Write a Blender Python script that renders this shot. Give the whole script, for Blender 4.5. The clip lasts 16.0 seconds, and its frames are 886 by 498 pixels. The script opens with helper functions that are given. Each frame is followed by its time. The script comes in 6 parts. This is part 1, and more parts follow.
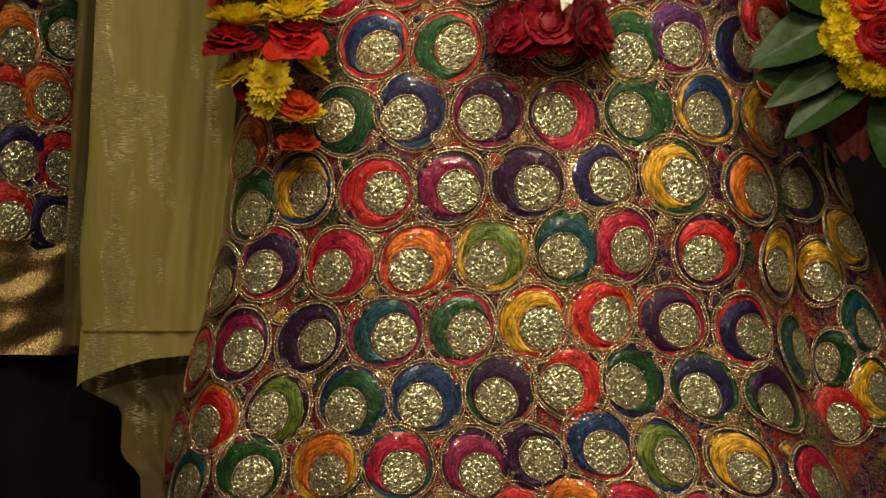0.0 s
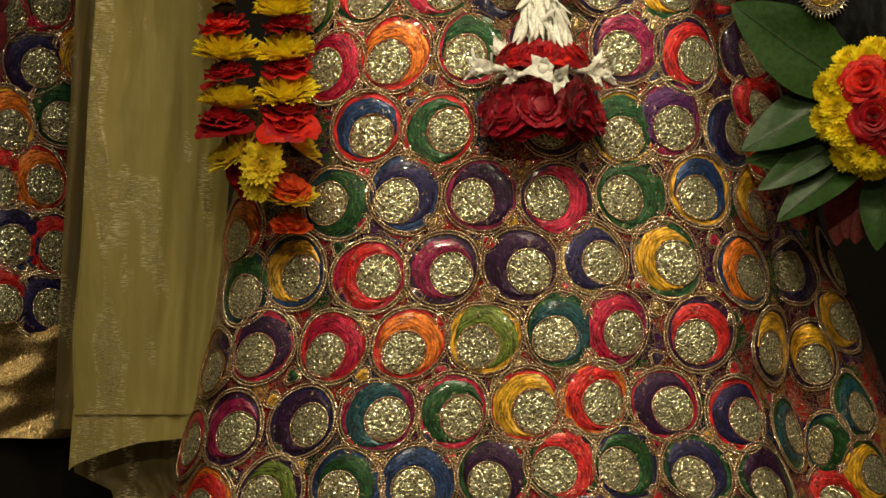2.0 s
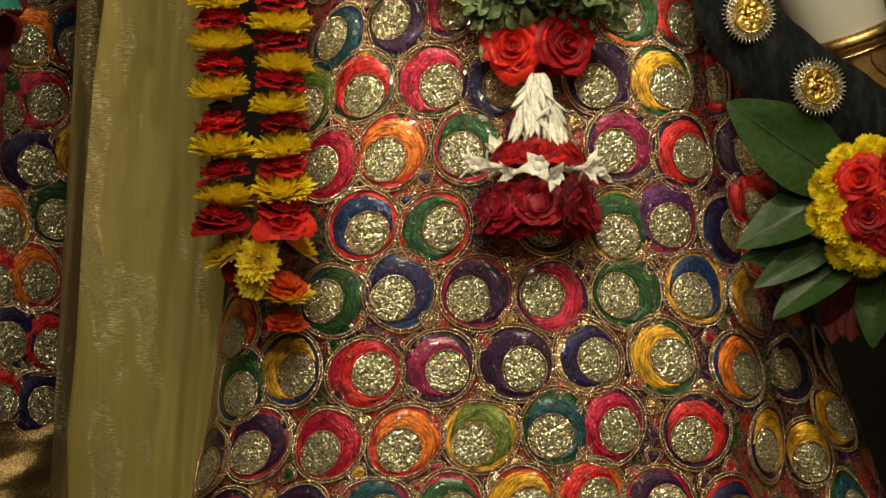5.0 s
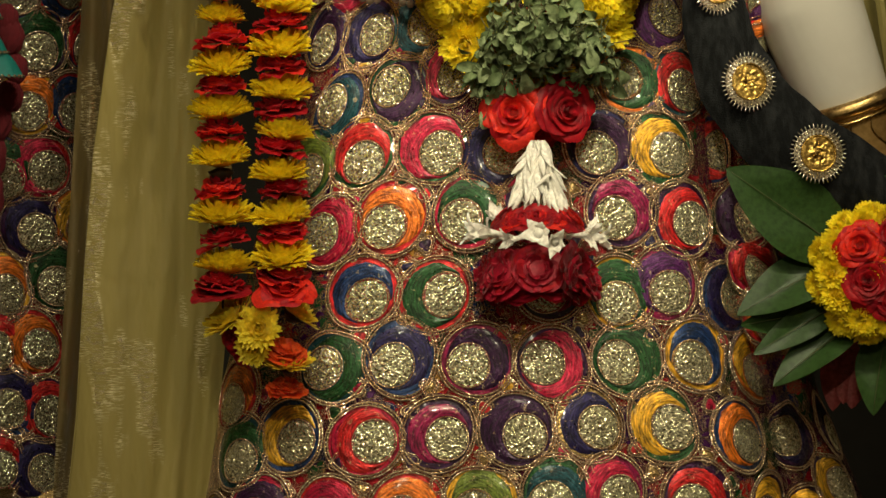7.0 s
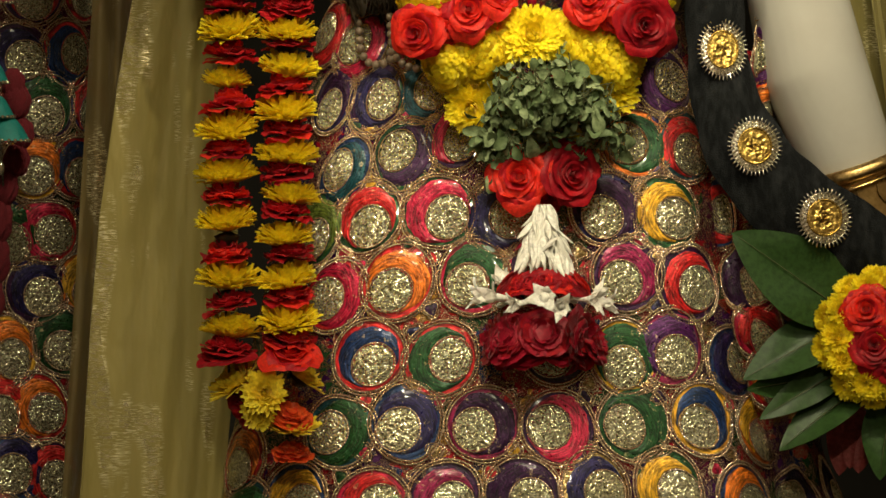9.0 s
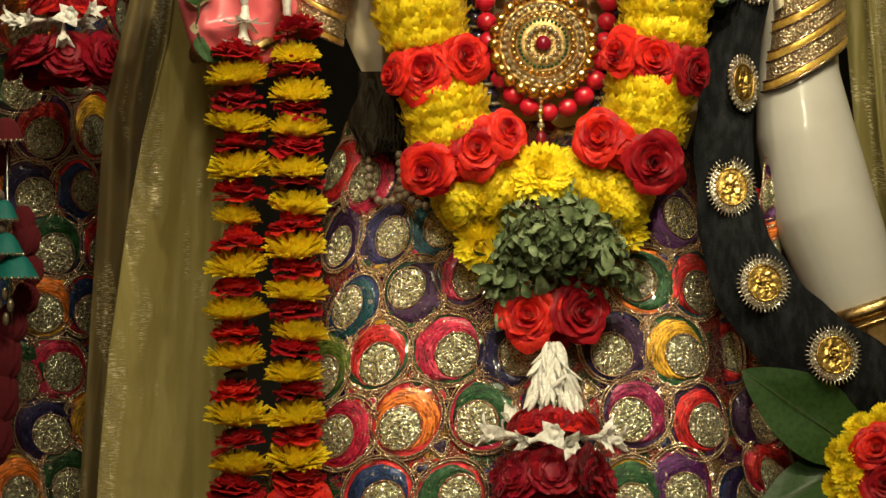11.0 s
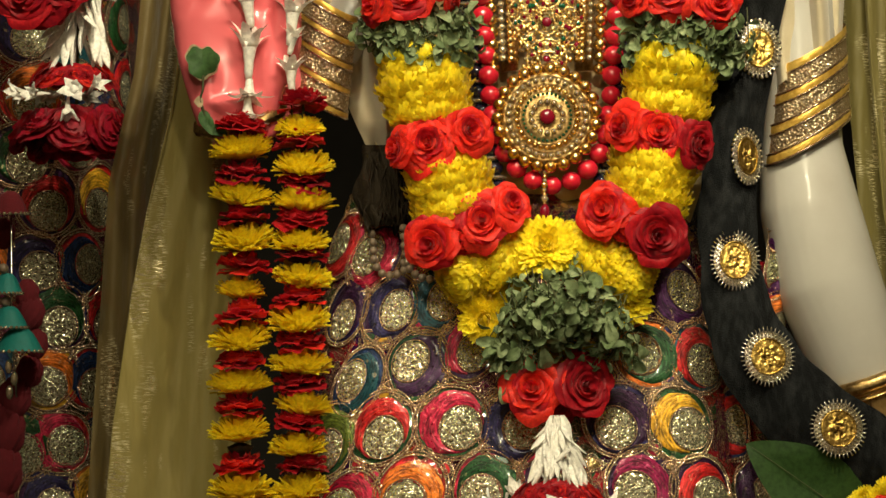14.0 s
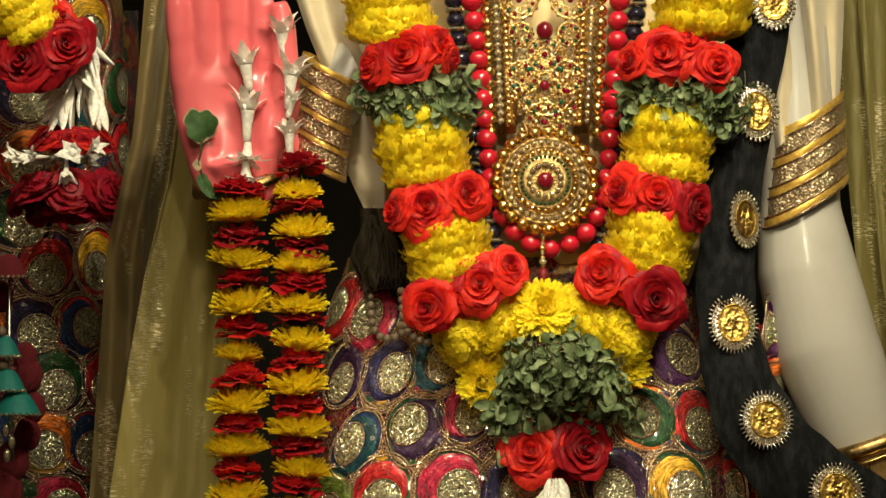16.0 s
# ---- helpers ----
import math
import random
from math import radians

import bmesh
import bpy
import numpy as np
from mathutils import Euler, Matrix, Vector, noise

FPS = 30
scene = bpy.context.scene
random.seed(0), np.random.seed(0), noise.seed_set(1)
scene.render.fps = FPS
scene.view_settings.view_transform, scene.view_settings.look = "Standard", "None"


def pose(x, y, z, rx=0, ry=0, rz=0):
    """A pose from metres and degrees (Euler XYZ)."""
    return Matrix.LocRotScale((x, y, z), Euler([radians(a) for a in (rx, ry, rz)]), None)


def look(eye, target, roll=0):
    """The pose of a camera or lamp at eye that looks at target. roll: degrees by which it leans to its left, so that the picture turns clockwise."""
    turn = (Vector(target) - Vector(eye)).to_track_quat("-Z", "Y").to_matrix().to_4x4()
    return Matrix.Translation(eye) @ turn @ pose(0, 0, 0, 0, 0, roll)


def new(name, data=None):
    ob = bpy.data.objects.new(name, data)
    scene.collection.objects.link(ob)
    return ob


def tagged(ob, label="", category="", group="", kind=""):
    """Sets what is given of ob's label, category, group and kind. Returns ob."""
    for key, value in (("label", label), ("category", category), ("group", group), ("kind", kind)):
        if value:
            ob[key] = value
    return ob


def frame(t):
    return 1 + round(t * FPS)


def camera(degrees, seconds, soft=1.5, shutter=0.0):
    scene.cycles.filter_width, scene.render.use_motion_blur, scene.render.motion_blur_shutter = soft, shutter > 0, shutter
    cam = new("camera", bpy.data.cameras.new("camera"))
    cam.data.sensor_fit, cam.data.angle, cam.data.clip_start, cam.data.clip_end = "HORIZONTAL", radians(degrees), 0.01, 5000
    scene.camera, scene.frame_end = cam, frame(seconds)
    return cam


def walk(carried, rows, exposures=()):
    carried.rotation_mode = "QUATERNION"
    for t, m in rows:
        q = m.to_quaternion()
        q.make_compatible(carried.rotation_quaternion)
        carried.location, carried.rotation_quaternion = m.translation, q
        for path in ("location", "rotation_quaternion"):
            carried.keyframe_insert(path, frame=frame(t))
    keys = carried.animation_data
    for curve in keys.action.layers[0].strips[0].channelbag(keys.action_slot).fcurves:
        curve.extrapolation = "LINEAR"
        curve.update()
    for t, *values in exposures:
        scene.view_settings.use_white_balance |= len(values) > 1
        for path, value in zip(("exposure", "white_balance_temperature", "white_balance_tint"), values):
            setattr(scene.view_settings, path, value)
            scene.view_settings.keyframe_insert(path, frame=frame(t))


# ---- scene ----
cam = camera(16.0, 16.0, soft=1.5)
REACH = 2.79           # from the lens to the front plane of the altar figures
EYE = 1.20             # height of the lens
ROWS = [
    (0.0, 0.098, -5.667),
    (0.5, 0.112, -5.353),
    (1.0, 0.123, -4.930),
    (1.5, 0.058, -4.553),
    (2.0, -0.037, -4.156),
    (2.5, -0.090, -3.779),
    (3.0, -0.117, -3.479),
    (5.5, -0.116, -2.058),
    (6.0, -0.121, -1.712),
    (6.5, -0.111, -1.420),
    (7.0, -0.114, -1.166),
    (7.5, -0.099, -0.975),
    (8.0, -0.110, -0.790),
    (8.5, -0.057, -0.567),
    (9.0, -0.005, 0.001),
    (9.5, 0.034, 0.884),
    (10.0, 0.094, 1.574),
    (12.5, 0.205, 3.275),
    (13.0, 0.229, 3.460),
    (13.5, 0.236, 3.625),
    (14.0, 0.236, 3.829),
    (14.5, 0.265, 4.038),
    (15.0, 0.263, 4.301),
    (15.5, 0.228, 4.629),
    (16.0, 0.202, 4.976),
]
walk(cam, [(t, pose(0, -REACH, EYE, 90 + pitch, 0, yaw)) for t, yaw, pitch in ROWS])

# ---- light ----
world = bpy.data.worlds.new("hall")
world.use_nodes = True
world.node_tree.nodes["Background"].inputs[0].default_value = (1.0, 0.82, 0.58, 1)
world.node_tree.nodes["Background"].inputs[1].default_value = 0.055
scene.world = world


def lamp(name, eye, target, size, power, colour):
    data = bpy.data.lights.new(name, "AREA")
    data.shape, data.size, data.size_y = "RECTANGLE", size, size
    data.energy, data.color = power, colour
    ob = new(name, data)
    ob.matrix_world = look(eye, target)
    return ob


def spot(name, eye, target, degrees, blend, power, colour, radius):
    data = bpy.data.lights.new(name, "SPOT")
    data.spot_size, data.spot_blend, data.energy, data.color, data.shadow_soft_size = radians(degrees), blend, power, colour, radius
    ob = new(name, data)
    ob.matrix_world = look(eye, target)
    return ob


WARM = (1.0, 0.885, 0.60)
# a bar of small spots high in front, and two weaker fill lamps added lower down
for x, y, z, aim_x, aim_z, degrees, power in (
        (0.75, -2.1, 3.50, 0.05, 1.70, 22, 192), (0.40, -2.1, 3.50, 0.05, 1.69, 22, 192), (-0.50, -2.1, 3.50, 0.09, 1.70, 19, 145),
        (0.85, -2.1, 3.45, 0.36, 0.93, 24, 205), (0.15, -2.1, 3.40, 0.08, 0.88, 22, 58), (-0.60, -2.1, 3.40, 0.06, 0.89, 20, 124),
        (0.12, -2.75, 2.30, 0.03, 1.66, 21, 76), (-0.10, -2.75, 2.20, 0.04, 0.94, 22, 70)):
    spot("altar_key_fill", (x, y, z), (aim_x, 0.0, aim_z), degrees, 1.0, power, WARM, 0.032)
# Unseen narrow spot, added to brighten the neighbour's garland.
spot("left_garland_fill", (0.20, -2.3, 3.3), (-0.43, 0.0, 1.76), 9, 0.9, 420, WARM, 0.035)
# Unseen area light, added to lift the hall's ambient light and metal reflections.
lamp("hall_fill", (0.0, -3.6, 4.0), (0.0, -3.6, 0.0), 1.2, 62, WARM)
scene.view_settings.exposure = -0.17

# ---- materials ----


class Nodes:
    """A node material in the making."""

    def __init__(self, name):
        self.m = bpy.data.materials.new(name)
        self.m.use_nodes = True
        self.t = self.m.node_tree
        self.p = self.t.nodes["Principled BSDF"]
        self.pos = self.add("ShaderNodeNewGeometry")

    def add(self, kind, **inputs):
        n = self.t.nodes.new(kind)
        for k, v in inputs.items():
            self.put(n, k.replace("_", " "), v)
        return n

    def put(self, n, key, v):
        if isinstance(v, bpy.types.NodeSocket):
            self.t.links.new(v, n.inputs[key])
        else:
            n.inputs[key].default_value = v

    def set(self, **inputs):
        for k, v in inputs.items():
            self.put(self.p, k.replace("_", " "), v)
        return self

    def noise(self, scale, detail=3.0, where=None, rough=0.55):
        n = self.add("ShaderNodeTexNoise", Scale=scale, Detail=detail, Roughness=rough)
        self.t.links.new(where or self.pos.outputs["Position"], n.inputs["Vector"])
        return n.outputs["Fac"]

    def squeeze(self, scale):
        n = self.add("ShaderNodeVectorMath")
        n.operation = "MULTIPLY"
        n.inputs[1].default_value = scale
        self.t.links.new(self.pos.outputs["Position"], n.inputs[0])
        return n.outputs[0]

    def ramp(self, fac, stops):
        n = self.add("ShaderNodeValToRGB", Fac=fac)
        e = n.color_ramp.elements
        while len(e) < len(stops):
            e.new(0.5)
        for k, (at_, c) in zip(e, stops):
            k.position, k.color = at_, (*c, 1) if len(c) == 3 else c
        return n.outputs[0]

    def mix(self, fac, a, b, how="MIX"):
        n = self.t.nodes.new("ShaderNodeMix")
        n.data_type, n.blend_type = "RGBA", how
        for i, v in ((0, fac), (6, a), (7, b)):
            if isinstance(v, bpy.types.NodeSocket):
                self.t.links.new(v, n.inputs[i])
            else:
                n.inputs[i].default_value = v if i == 0 else ((*v, 1) if len(v) == 3 else v)
        return n.outputs[2]

    def bump(self, height, strength, dist=0.001):
        n = self.add("ShaderNodeBump", Height=height, Strength=strength, Distance=dist)
        self.t.links.new(n.outputs[0], self.p.inputs["Normal"])
        return self

    def glow_through(self, colour, share):
        """Thin tissue that lets part of the light through."""
        thin = self.add("ShaderNodeBsdfTranslucent", Color=colour)
        both = self.add("ShaderNodeMixShader", Fac=share)
        self.t.links.new(self.p.outputs[0], both.inputs[1])
        self.t.links.new(thin.outputs[0], both.inputs[2])
        self.t.links.new(both.outputs[0], self.t.nodes["Material Output"].inputs["Surface"])
        return self

    def island(self):
        return self.pos.outputs["Random Per Island"]

    def chance(self):
        return self.add("ShaderNodeObjectInfo").outputs["Random"]


def dim(c, k):
    return tuple(x * k for x in c)


def petal_mat(name, colour, deep, rough=0.5, fine=900, thin=0.45, relief=0.35):
    """Soft petals: streaks along, petals and flowers that differ from one another."""
    n = Nodes(name)
    c = n.mix(n.ramp(n.noise(330, 1), [(0.35, (0, 0, 0)), (0.65, (1, 1, 1))]), dim(colour, 0.8), dim(colour, 1.15))
    c = n.mix(n.ramp(n.noise(120, 2), [(0.45, (0, 0, 0)), (0.75, (1, 1, 1))]), c, deep)
    c = n.mix(n.chance(), c, n.mix(0.22, c, deep))
    n.set(Base_Color=c, Roughness=rough, Specular_IOR_Level=0.3, Sheen_Weight=0.12, Sheen_Roughness=0.4)
    n.bump(n.noise(fine, 2), relief, 0.0006)
    return n.glow_through(c, thin).m


def metal_mat(name, colour, dark, rough, fine, strength, metal=1.0):
    n = Nodes(name)
    c = n.mix(n.ramp(n.noise(fine * 0.3, 3), [(0.35, (0, 0, 0)), (0.65, (1, 1, 1))]), colour, dark)
    n.set(Base_Color=c, Metallic=metal, Roughness=rough)
    return n.bump(n.noise(fine, 3), strength, 0.0006).m


M_MUM = petal_mat("yellow_petals", (0.97, 0.83, 0.03), (0.95, 0.74, 0.02), thin=0.38, relief=0.15)
M_MUM_BASE = petal_mat("amber_petal_bases", (0.66, 0.36, 0.015), (0.40, 0.19, 0.01), thin=0.3)
M_MUM_PALE = petal_mat("pale_yellow_petals", (0.88, 0.74, 0.06), (0.80, 0.58, 0.03))
M_ROSE = petal_mat("red_rose_petals", (0.90, 0.044, 0.022), (0.76, 0.022, 0.018), thin=0.5, relief=0.2)
M_ROSE_MID = petal_mat("scarlet_rose_petals", (0.60, 0.014, 0.022), (0.42, 0.007, 0.018), thin=0.5)
M_ROSE_DARK = petal_mat("crimson_rose_petals", (0.42, 0.007, 0.016), (0.22, 0.002, 0.012))
M_CRIMSON = petal_mat("dark_crimson_petals", (0.38, 0.006, 0.026), (0.20, 0.002, 0.014), thin=0.3)
M_ROSE_ORANGE = petal_mat("orange_rose_petals", (0.75, 0.11, 0.015), (0.58, 0.03, 0.01))
M_PINK = petal_mat("dusky_pink_petals", (0.42, 0.09, 0.09), (0.22, 0.03, 0.03))
M_WHITE = petal_mat("white_buds", (0.92, 0.90, 0.84), (0.90, 0.87, 0.78), thin=0.25, relief=0.05)
M_CALYX = petal_mat("brown_calyx", (0.07, 0.035, 0.012), (0.03, 0.02, 0.008), 0.7)


def leaf_mat(name, a, b, rough, coat=0.0, thin=0.22):
    n = Nodes(name)
    c = n.mix(n.island(), a, b)
    c = n.mix(n.ramp(n.noise(220, 3), [(0.4, (0, 0, 0)), (0.8, (1, 1, 1))]), c, dim(a, 0.6))
    n.set(Base_Color=c, Roughness=rough, Specular_IOR_Level=0.18, Coat_Weight=coat, Coat_Roughness=0.3)
    n.bump(n.noise(420, 3), 0.3, 0.0006)
    return n.glow_through(c, thin).m


M_HERB = leaf_mat("grey_green_leaves", (0.10, 0.15, 0.060), (0.30, 0.36, 0.19), 0.55)
M_LEAF = leaf_mat("dark_glossy_leaf", (0.022, 0.052, 0.013), (0.038, 0.080, 0.019), 0.44, 0.08, 0.06)
M_ROUND_LEAF = leaf_mat("mid_green_leaf", (0.045, 0.11, 0.035), (0.08, 0.16, 0.05), 0.5)
M_STEM = leaf_mat("stem", (0.06, 0.07, 0.03), (0.09, 0.09, 0.04), 0.7)

M_CORD = metal_mat("gold_thread_cord", (1.0, 0.82, 0.62), (0.46, 0.28, 0.18), 0.13, 1500, 0.5, 0.95)
M_GOLD = metal_mat("polished_gold", (0.95, 0.70, 0.30), (0.66, 0.42, 0.14), 0.2, 700, 0.25)
M_OLD_GOLD = metal_mat("dull_gold", (0.66, 0.46, 0.19), (0.30, 0.19, 0.07), 0.3, 900, 0.5)
M_SILVER = metal_mat("silver", (0.78, 0.74, 0.66), (0.5, 0.46, 0.38), 0.2, 900, 0.3)


def foil_mat(name, colour, dark, rough):
    """Crumpled gold tissue: small facets that catch the lamps one by one. The gaps' shade is mottled into the colour.
    """
    n = Nodes(name)
    v = n.add("ShaderNodeTexVoronoi", Scale=560.0)
    n.t.links.new(n.pos.outputs["Position"], v.inputs["Vector"])
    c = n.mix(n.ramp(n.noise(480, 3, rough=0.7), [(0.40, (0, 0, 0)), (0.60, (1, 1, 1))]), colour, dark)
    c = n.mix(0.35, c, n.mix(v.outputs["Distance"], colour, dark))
    n.set(Base_Color=c, Metallic=0.86, Roughness=rough)
    h = n.mix(0.55, n.noise(430, 2.5, rough=0.65), v.outputs["Distance"])
    return n.bump(h, 0.75, 0.0013).m


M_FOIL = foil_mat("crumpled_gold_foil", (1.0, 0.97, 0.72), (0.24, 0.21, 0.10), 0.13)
M_TISSUE = foil_mat("gold_tissue", (0.66, 0.48, 0.22), (0.24, 0.15, 0.06), 0.26)

PAINTS = {
    "R": (0.68, 0.020, 0.022), "C": (0.54, 0.009, 0.055), "M": (0.30, 0.008, 0.075), "P": (0.040, 0.006, 0.050),
    "V": (0.09, 0.012, 0.11), "B": (0.014, 0.045, 0.15), "I": (0.020, 0.014, 0.085), "T": (0.010, 0.075, 0.095),
    "G": (0.016, 0.085, 0.022), "L": (0.16, 0.22, 0.03), "Y": (0.82, 0.44, 0.025), "O": (0.86, 0.21, 0.018),
}


def paint_mat(key, colour):
    """Paint brushed round on crumpled gold tissue: streaks along the stroke, thin in places, its gloss broken."""
    n = Nodes("paint_" + key)
    stroke = n.add("ShaderNodeAttribute")
    stroke.attribute_name = "stroke"
    streak = n.noise(1.0, 4, stroke.outputs["Vector"], rough=0.62)
    c = n.mix(n.ramp(streak, [(0.36, (0, 0, 0)), (0.64, (1, 1, 1))]), dim(colour, 1.4), dim(colour, 0.22))
    mottle = n.ramp(n.noise(420, 4, rough=0.75), [(0.36, (0, 0, 0)), (0.66, (1, 1, 1))])
    c = n.mix(mottle, c, n.mix(0.28, c, dim(colour, 0.12)))
    bare = n.ramp(n.noise(170, 4, rough=0.7), [(0.61, (0, 0, 0)), (0.70, (1, 1, 1))])
    c = n.mix(bare, c, n.mix(0.55, c, (0.66, 0.50, 0.26)))
    n.set(Base_Color=c, Metallic=n.mix(bare, (0.35, 0.35, 0.35), (0.8, 0.8, 0.8)), Roughness=n.mix(n.noise(260, 2), (0.16, 0.16, 0.16), (0.5, 0.5, 0.5)), Coat_Weight=0.5, Coat_Roughness=0.07)
    wave = n.mix(0.4, n.noise(1.0, 3, n.squeeze((330, 330, 230)), rough=0.6), streak)
    return n.bump(wave, 0.8, 0.0036).m


M_PAINT = {k: paint_mat(k, c) for k, c in PAINTS.items()}


def ground_cloth():
    """The gold cloth under the medallions, with painted patches showing between them."""
    n = Nodes("painted_gold_cloth")
    v = n.add("ShaderNodeTexVoronoi", Scale=44.0)
    drift = n.add("ShaderNodeTexNoise", Scale=90.0, Detail=2.0)
    n.t.links.new(n.pos.outputs["Position"], drift.inputs["Vector"])
    shake = n.add("ShaderNodeVectorMath")
    shake.operation = "MULTIPLY_ADD"
    n.t.links.new(drift.outputs["Color"], shake.inputs[0])
    shake.inputs[1].default_value = (0.02, 0.02, 0.02)
    n.t.links.new(n.pos.outputs["Position"], shake.inputs[2])
    n.t.links.new(shake.outputs[0], v.inputs["Vector"])
    pick = n.add("ShaderNodeSeparateColor", Color=v.outputs["Color"])
    c = n.ramp(pick.outputs[0], [(0.0, (0.34, 0.012, 0.02)), (0.24, (0.05, 0.007, 0.06)), (0.40, (0.38, 0.018, 0.014)), (0.52, (0.02, 0.07, 0.02)), (0.64, (0.42, 0.20, 0.03)), (0.72, (0.09, 0.007, 0.03)), (0.9, (0.02, 0.03, 0.10))])
    n.t.nodes[-1].color_ramp.interpolation = "CONSTANT"
    gold = n.mix(n.ramp(n.noise(900, 3, rough=0.7), [(0.38, (0, 0, 0)), (0.62, (1, 1, 1))]), (0.95, 0.70, 0.48), (0.26, 0.14, 0.075))
    lace = n.add("ShaderNodeTexVoronoi", Scale=105.0)
    lace.feature = "DISTANCE_TO_EDGE"
    n.t.links.new(shake.outputs[0], lace.inputs["Vector"])
    line = n.ramp(lace.outputs["Distance"], [(0.02, (0, 0, 0)), (0.04, (1, 1, 1)), (0.075, (1, 1, 1)), (0.10, (0, 0, 0)), (0.14, (0, 0, 0)), (0.16, (1, 1, 1)), (0.19, (1, 1, 1)), (0.21, (0, 0, 0))])
    n.set(Base_Color=n.mix(line, c, gold), Metallic=n.mix(line, (0.45, 0.45, 0.45), (0.95, 0.95, 0.95)), Roughness=0.24)
    return n.bump(n.mix(0.3, line, n.noise(600, 4, rough=0.75)), 1.0, 0.0022).m


M_CLOTH = ground_cloth()


def sheer_mat(name, colour, clear, threads):
    """Gold organza: fine threads, shimmering where they float, partly see-through."""
    n = Nodes(name)
    weave = n.noise(1.0, 2, n.squeeze((90, 90, 2600)))
    long_ = n.noise(1.0, 3, n.squeeze((70, 70, 3)))
    c = n.mix(n.ramp(long_, [(0.3, (0, 0, 0)), (0.7, (1, 1, 1))]), dim(colour, 0.9), colour)
    flo = n.ramp(n.noise(1.0, 2, n.squeeze((34, 34, 9))), [(0.53, (0, 0, 0)), (0.62, (1, 1, 1))])
    dash = n.ramp(n.noise(1.0, 1, n.squeeze((150, 150, 1300))), [(0.53, (0, 0, 0)), (0.58, (1, 1, 1))])
    f = n.mix(1.0, flo, dash, "MULTIPLY")
    c = n.mix(f, c, (0.95, 0.85, 0.55))
    n.set(Base_Color=c, Metallic=n.mix(f, (0.1, 0.1, 0.1), threads), Roughness=n.mix(f, (0.55, 0.55, 0.55), (0.25, 0.25, 0.25)), Sheen_Weight=0.3, Sheen_Roughness=0.4)
    n.set(Alpha=n.ramp(long_, [(0.25, (clear,) * 3), (0.8, (min(1, clear + 0.12),) * 3)]))
    fine = n.mix(0.6, weave, n.noise(1.0, 2, n.squeeze((1800, 1800, 90))))
    return n.bump(n.mix(0.97, fine, n.noise(1.0, 3, n.squeeze((38, 38, 14)))), 0.5, 0.012).m


M_SHEER = sheer_mat("gold_organza", (0.31, 0.25, 0.070), 0.86, (0.9, 0.9, 0.9))
# Darker copy of the organza: shade behind the front layer put into its colour.
M_SHEER_DIM = sheer_mat("thin_shaded_organza", (0.15, 0.105, 0.033), 0.80, (0.9, 0.9, 0.9))
M_VEIL = sheer_mat("olive_organza", (0.175, 0.145, 0.038), 0.86, (0.9, 0.9, 0.9))
M_SILK = Nodes("cream_silk")
M_SILK.set(Base_Color=M_SILK.mix(M_SILK.noise(60, 3), (0.62, 0.54, 0.38), (0.48, 0.40, 0.25)), Roughness=0.42, Sheen_Weight=0.3).bump(M_SILK.noise(1400, 2), 0.2, 0.0005)
M_SILK = M_SILK.m
M_VELVET = Nodes("black_velvet")
M_VELVET.set(Base_Color=M_VELVET.mix(M_VELVET.ramp(M_VELVET.noise(1.0, 4, M_VELVET.squeeze((150, 150, 60))), [(0.42, (0, 0, 0)), (0.72, (1, 1, 1))]), (0.005, 0.0055, 0.006), (0.019, 0.020, 0.021)), Roughness=0.85, Specular_IOR_Level=0.08, Sheen_Weight=0.03, Sheen_Roughness=0.5).bump(M_VELVET.noise(700, 3), 0.8, 0.001)
M_VELVET = M_VELVET.m


def plain_mat(name, a, b, rough, scale=8.0, metal=0.0, coat=0.0, bump=0.2, fine=300):
    n = Nodes(name)
    n.set(Base_Color=n.mix(n.noise(scale, 4), a, b), Roughness=rough, Metallic=metal, Coat_Weight=coat, Coat_Roughness=0.1)
    return n.bump(n.noise(fine, 3), bump, 0.001).m


M_WALL = plain_mat("hall_plaster", (0.50, 0.42, 0.30), (0.42, 0.34, 0.24), 0.8)
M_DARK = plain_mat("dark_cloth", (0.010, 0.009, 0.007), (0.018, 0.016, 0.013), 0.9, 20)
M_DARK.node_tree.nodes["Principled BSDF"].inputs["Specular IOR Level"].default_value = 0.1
M_STONE = plain_mat("altar_stone", (0.10, 0.085, 0.07), (0.16, 0.13, 0.10), 0.4, 12)
M_CORAL = plain_mat("red_coral_bead", (0.52, 0.012, 0.030), (0.38, 0.007, 0.020), 0.26, 60, 0.0, 0.4, 0.05)
M_RUBY = plain_mat("ruby_glass", (0.17, 0.003, 0.014), (0.11, 0.002, 0.010), 0.1, 60, 0.0, 1.0, 0.05)
M_JET = plain_mat("black_glass_bead", (0.006, 0.006, 0.012), (0.012, 0.012, 0.03), 0.12, 60, 0.0, 0.8, 0.05)
M_PEARL = plain_mat("old_pearl", (0.24, 0.18, 0.12), (0.17, 0.12, 0.08), 0.35, 90, 0.0, 0.3, 0.05)
M_EMERALD = plain_mat("green_glass", (0.008, 0.075, 0.028), (0.006, 0.05, 0.02), 0.12, 60, 0.0, 0.8, 0.05)
M_CRYSTAL = plain_mat("clear_stone", (0.80, 0.70, 0.50), (0.36, 0.28, 0.17), 0.12, 500, 0.82, 0.8, 0.1)
M_TURQ = plain_mat("turquoise_thread", (0.01, 0.26, 0.23), (0.008, 0.16, 0.15), 0.5, 300, 0.0, 0.0, 0.6, 1200)
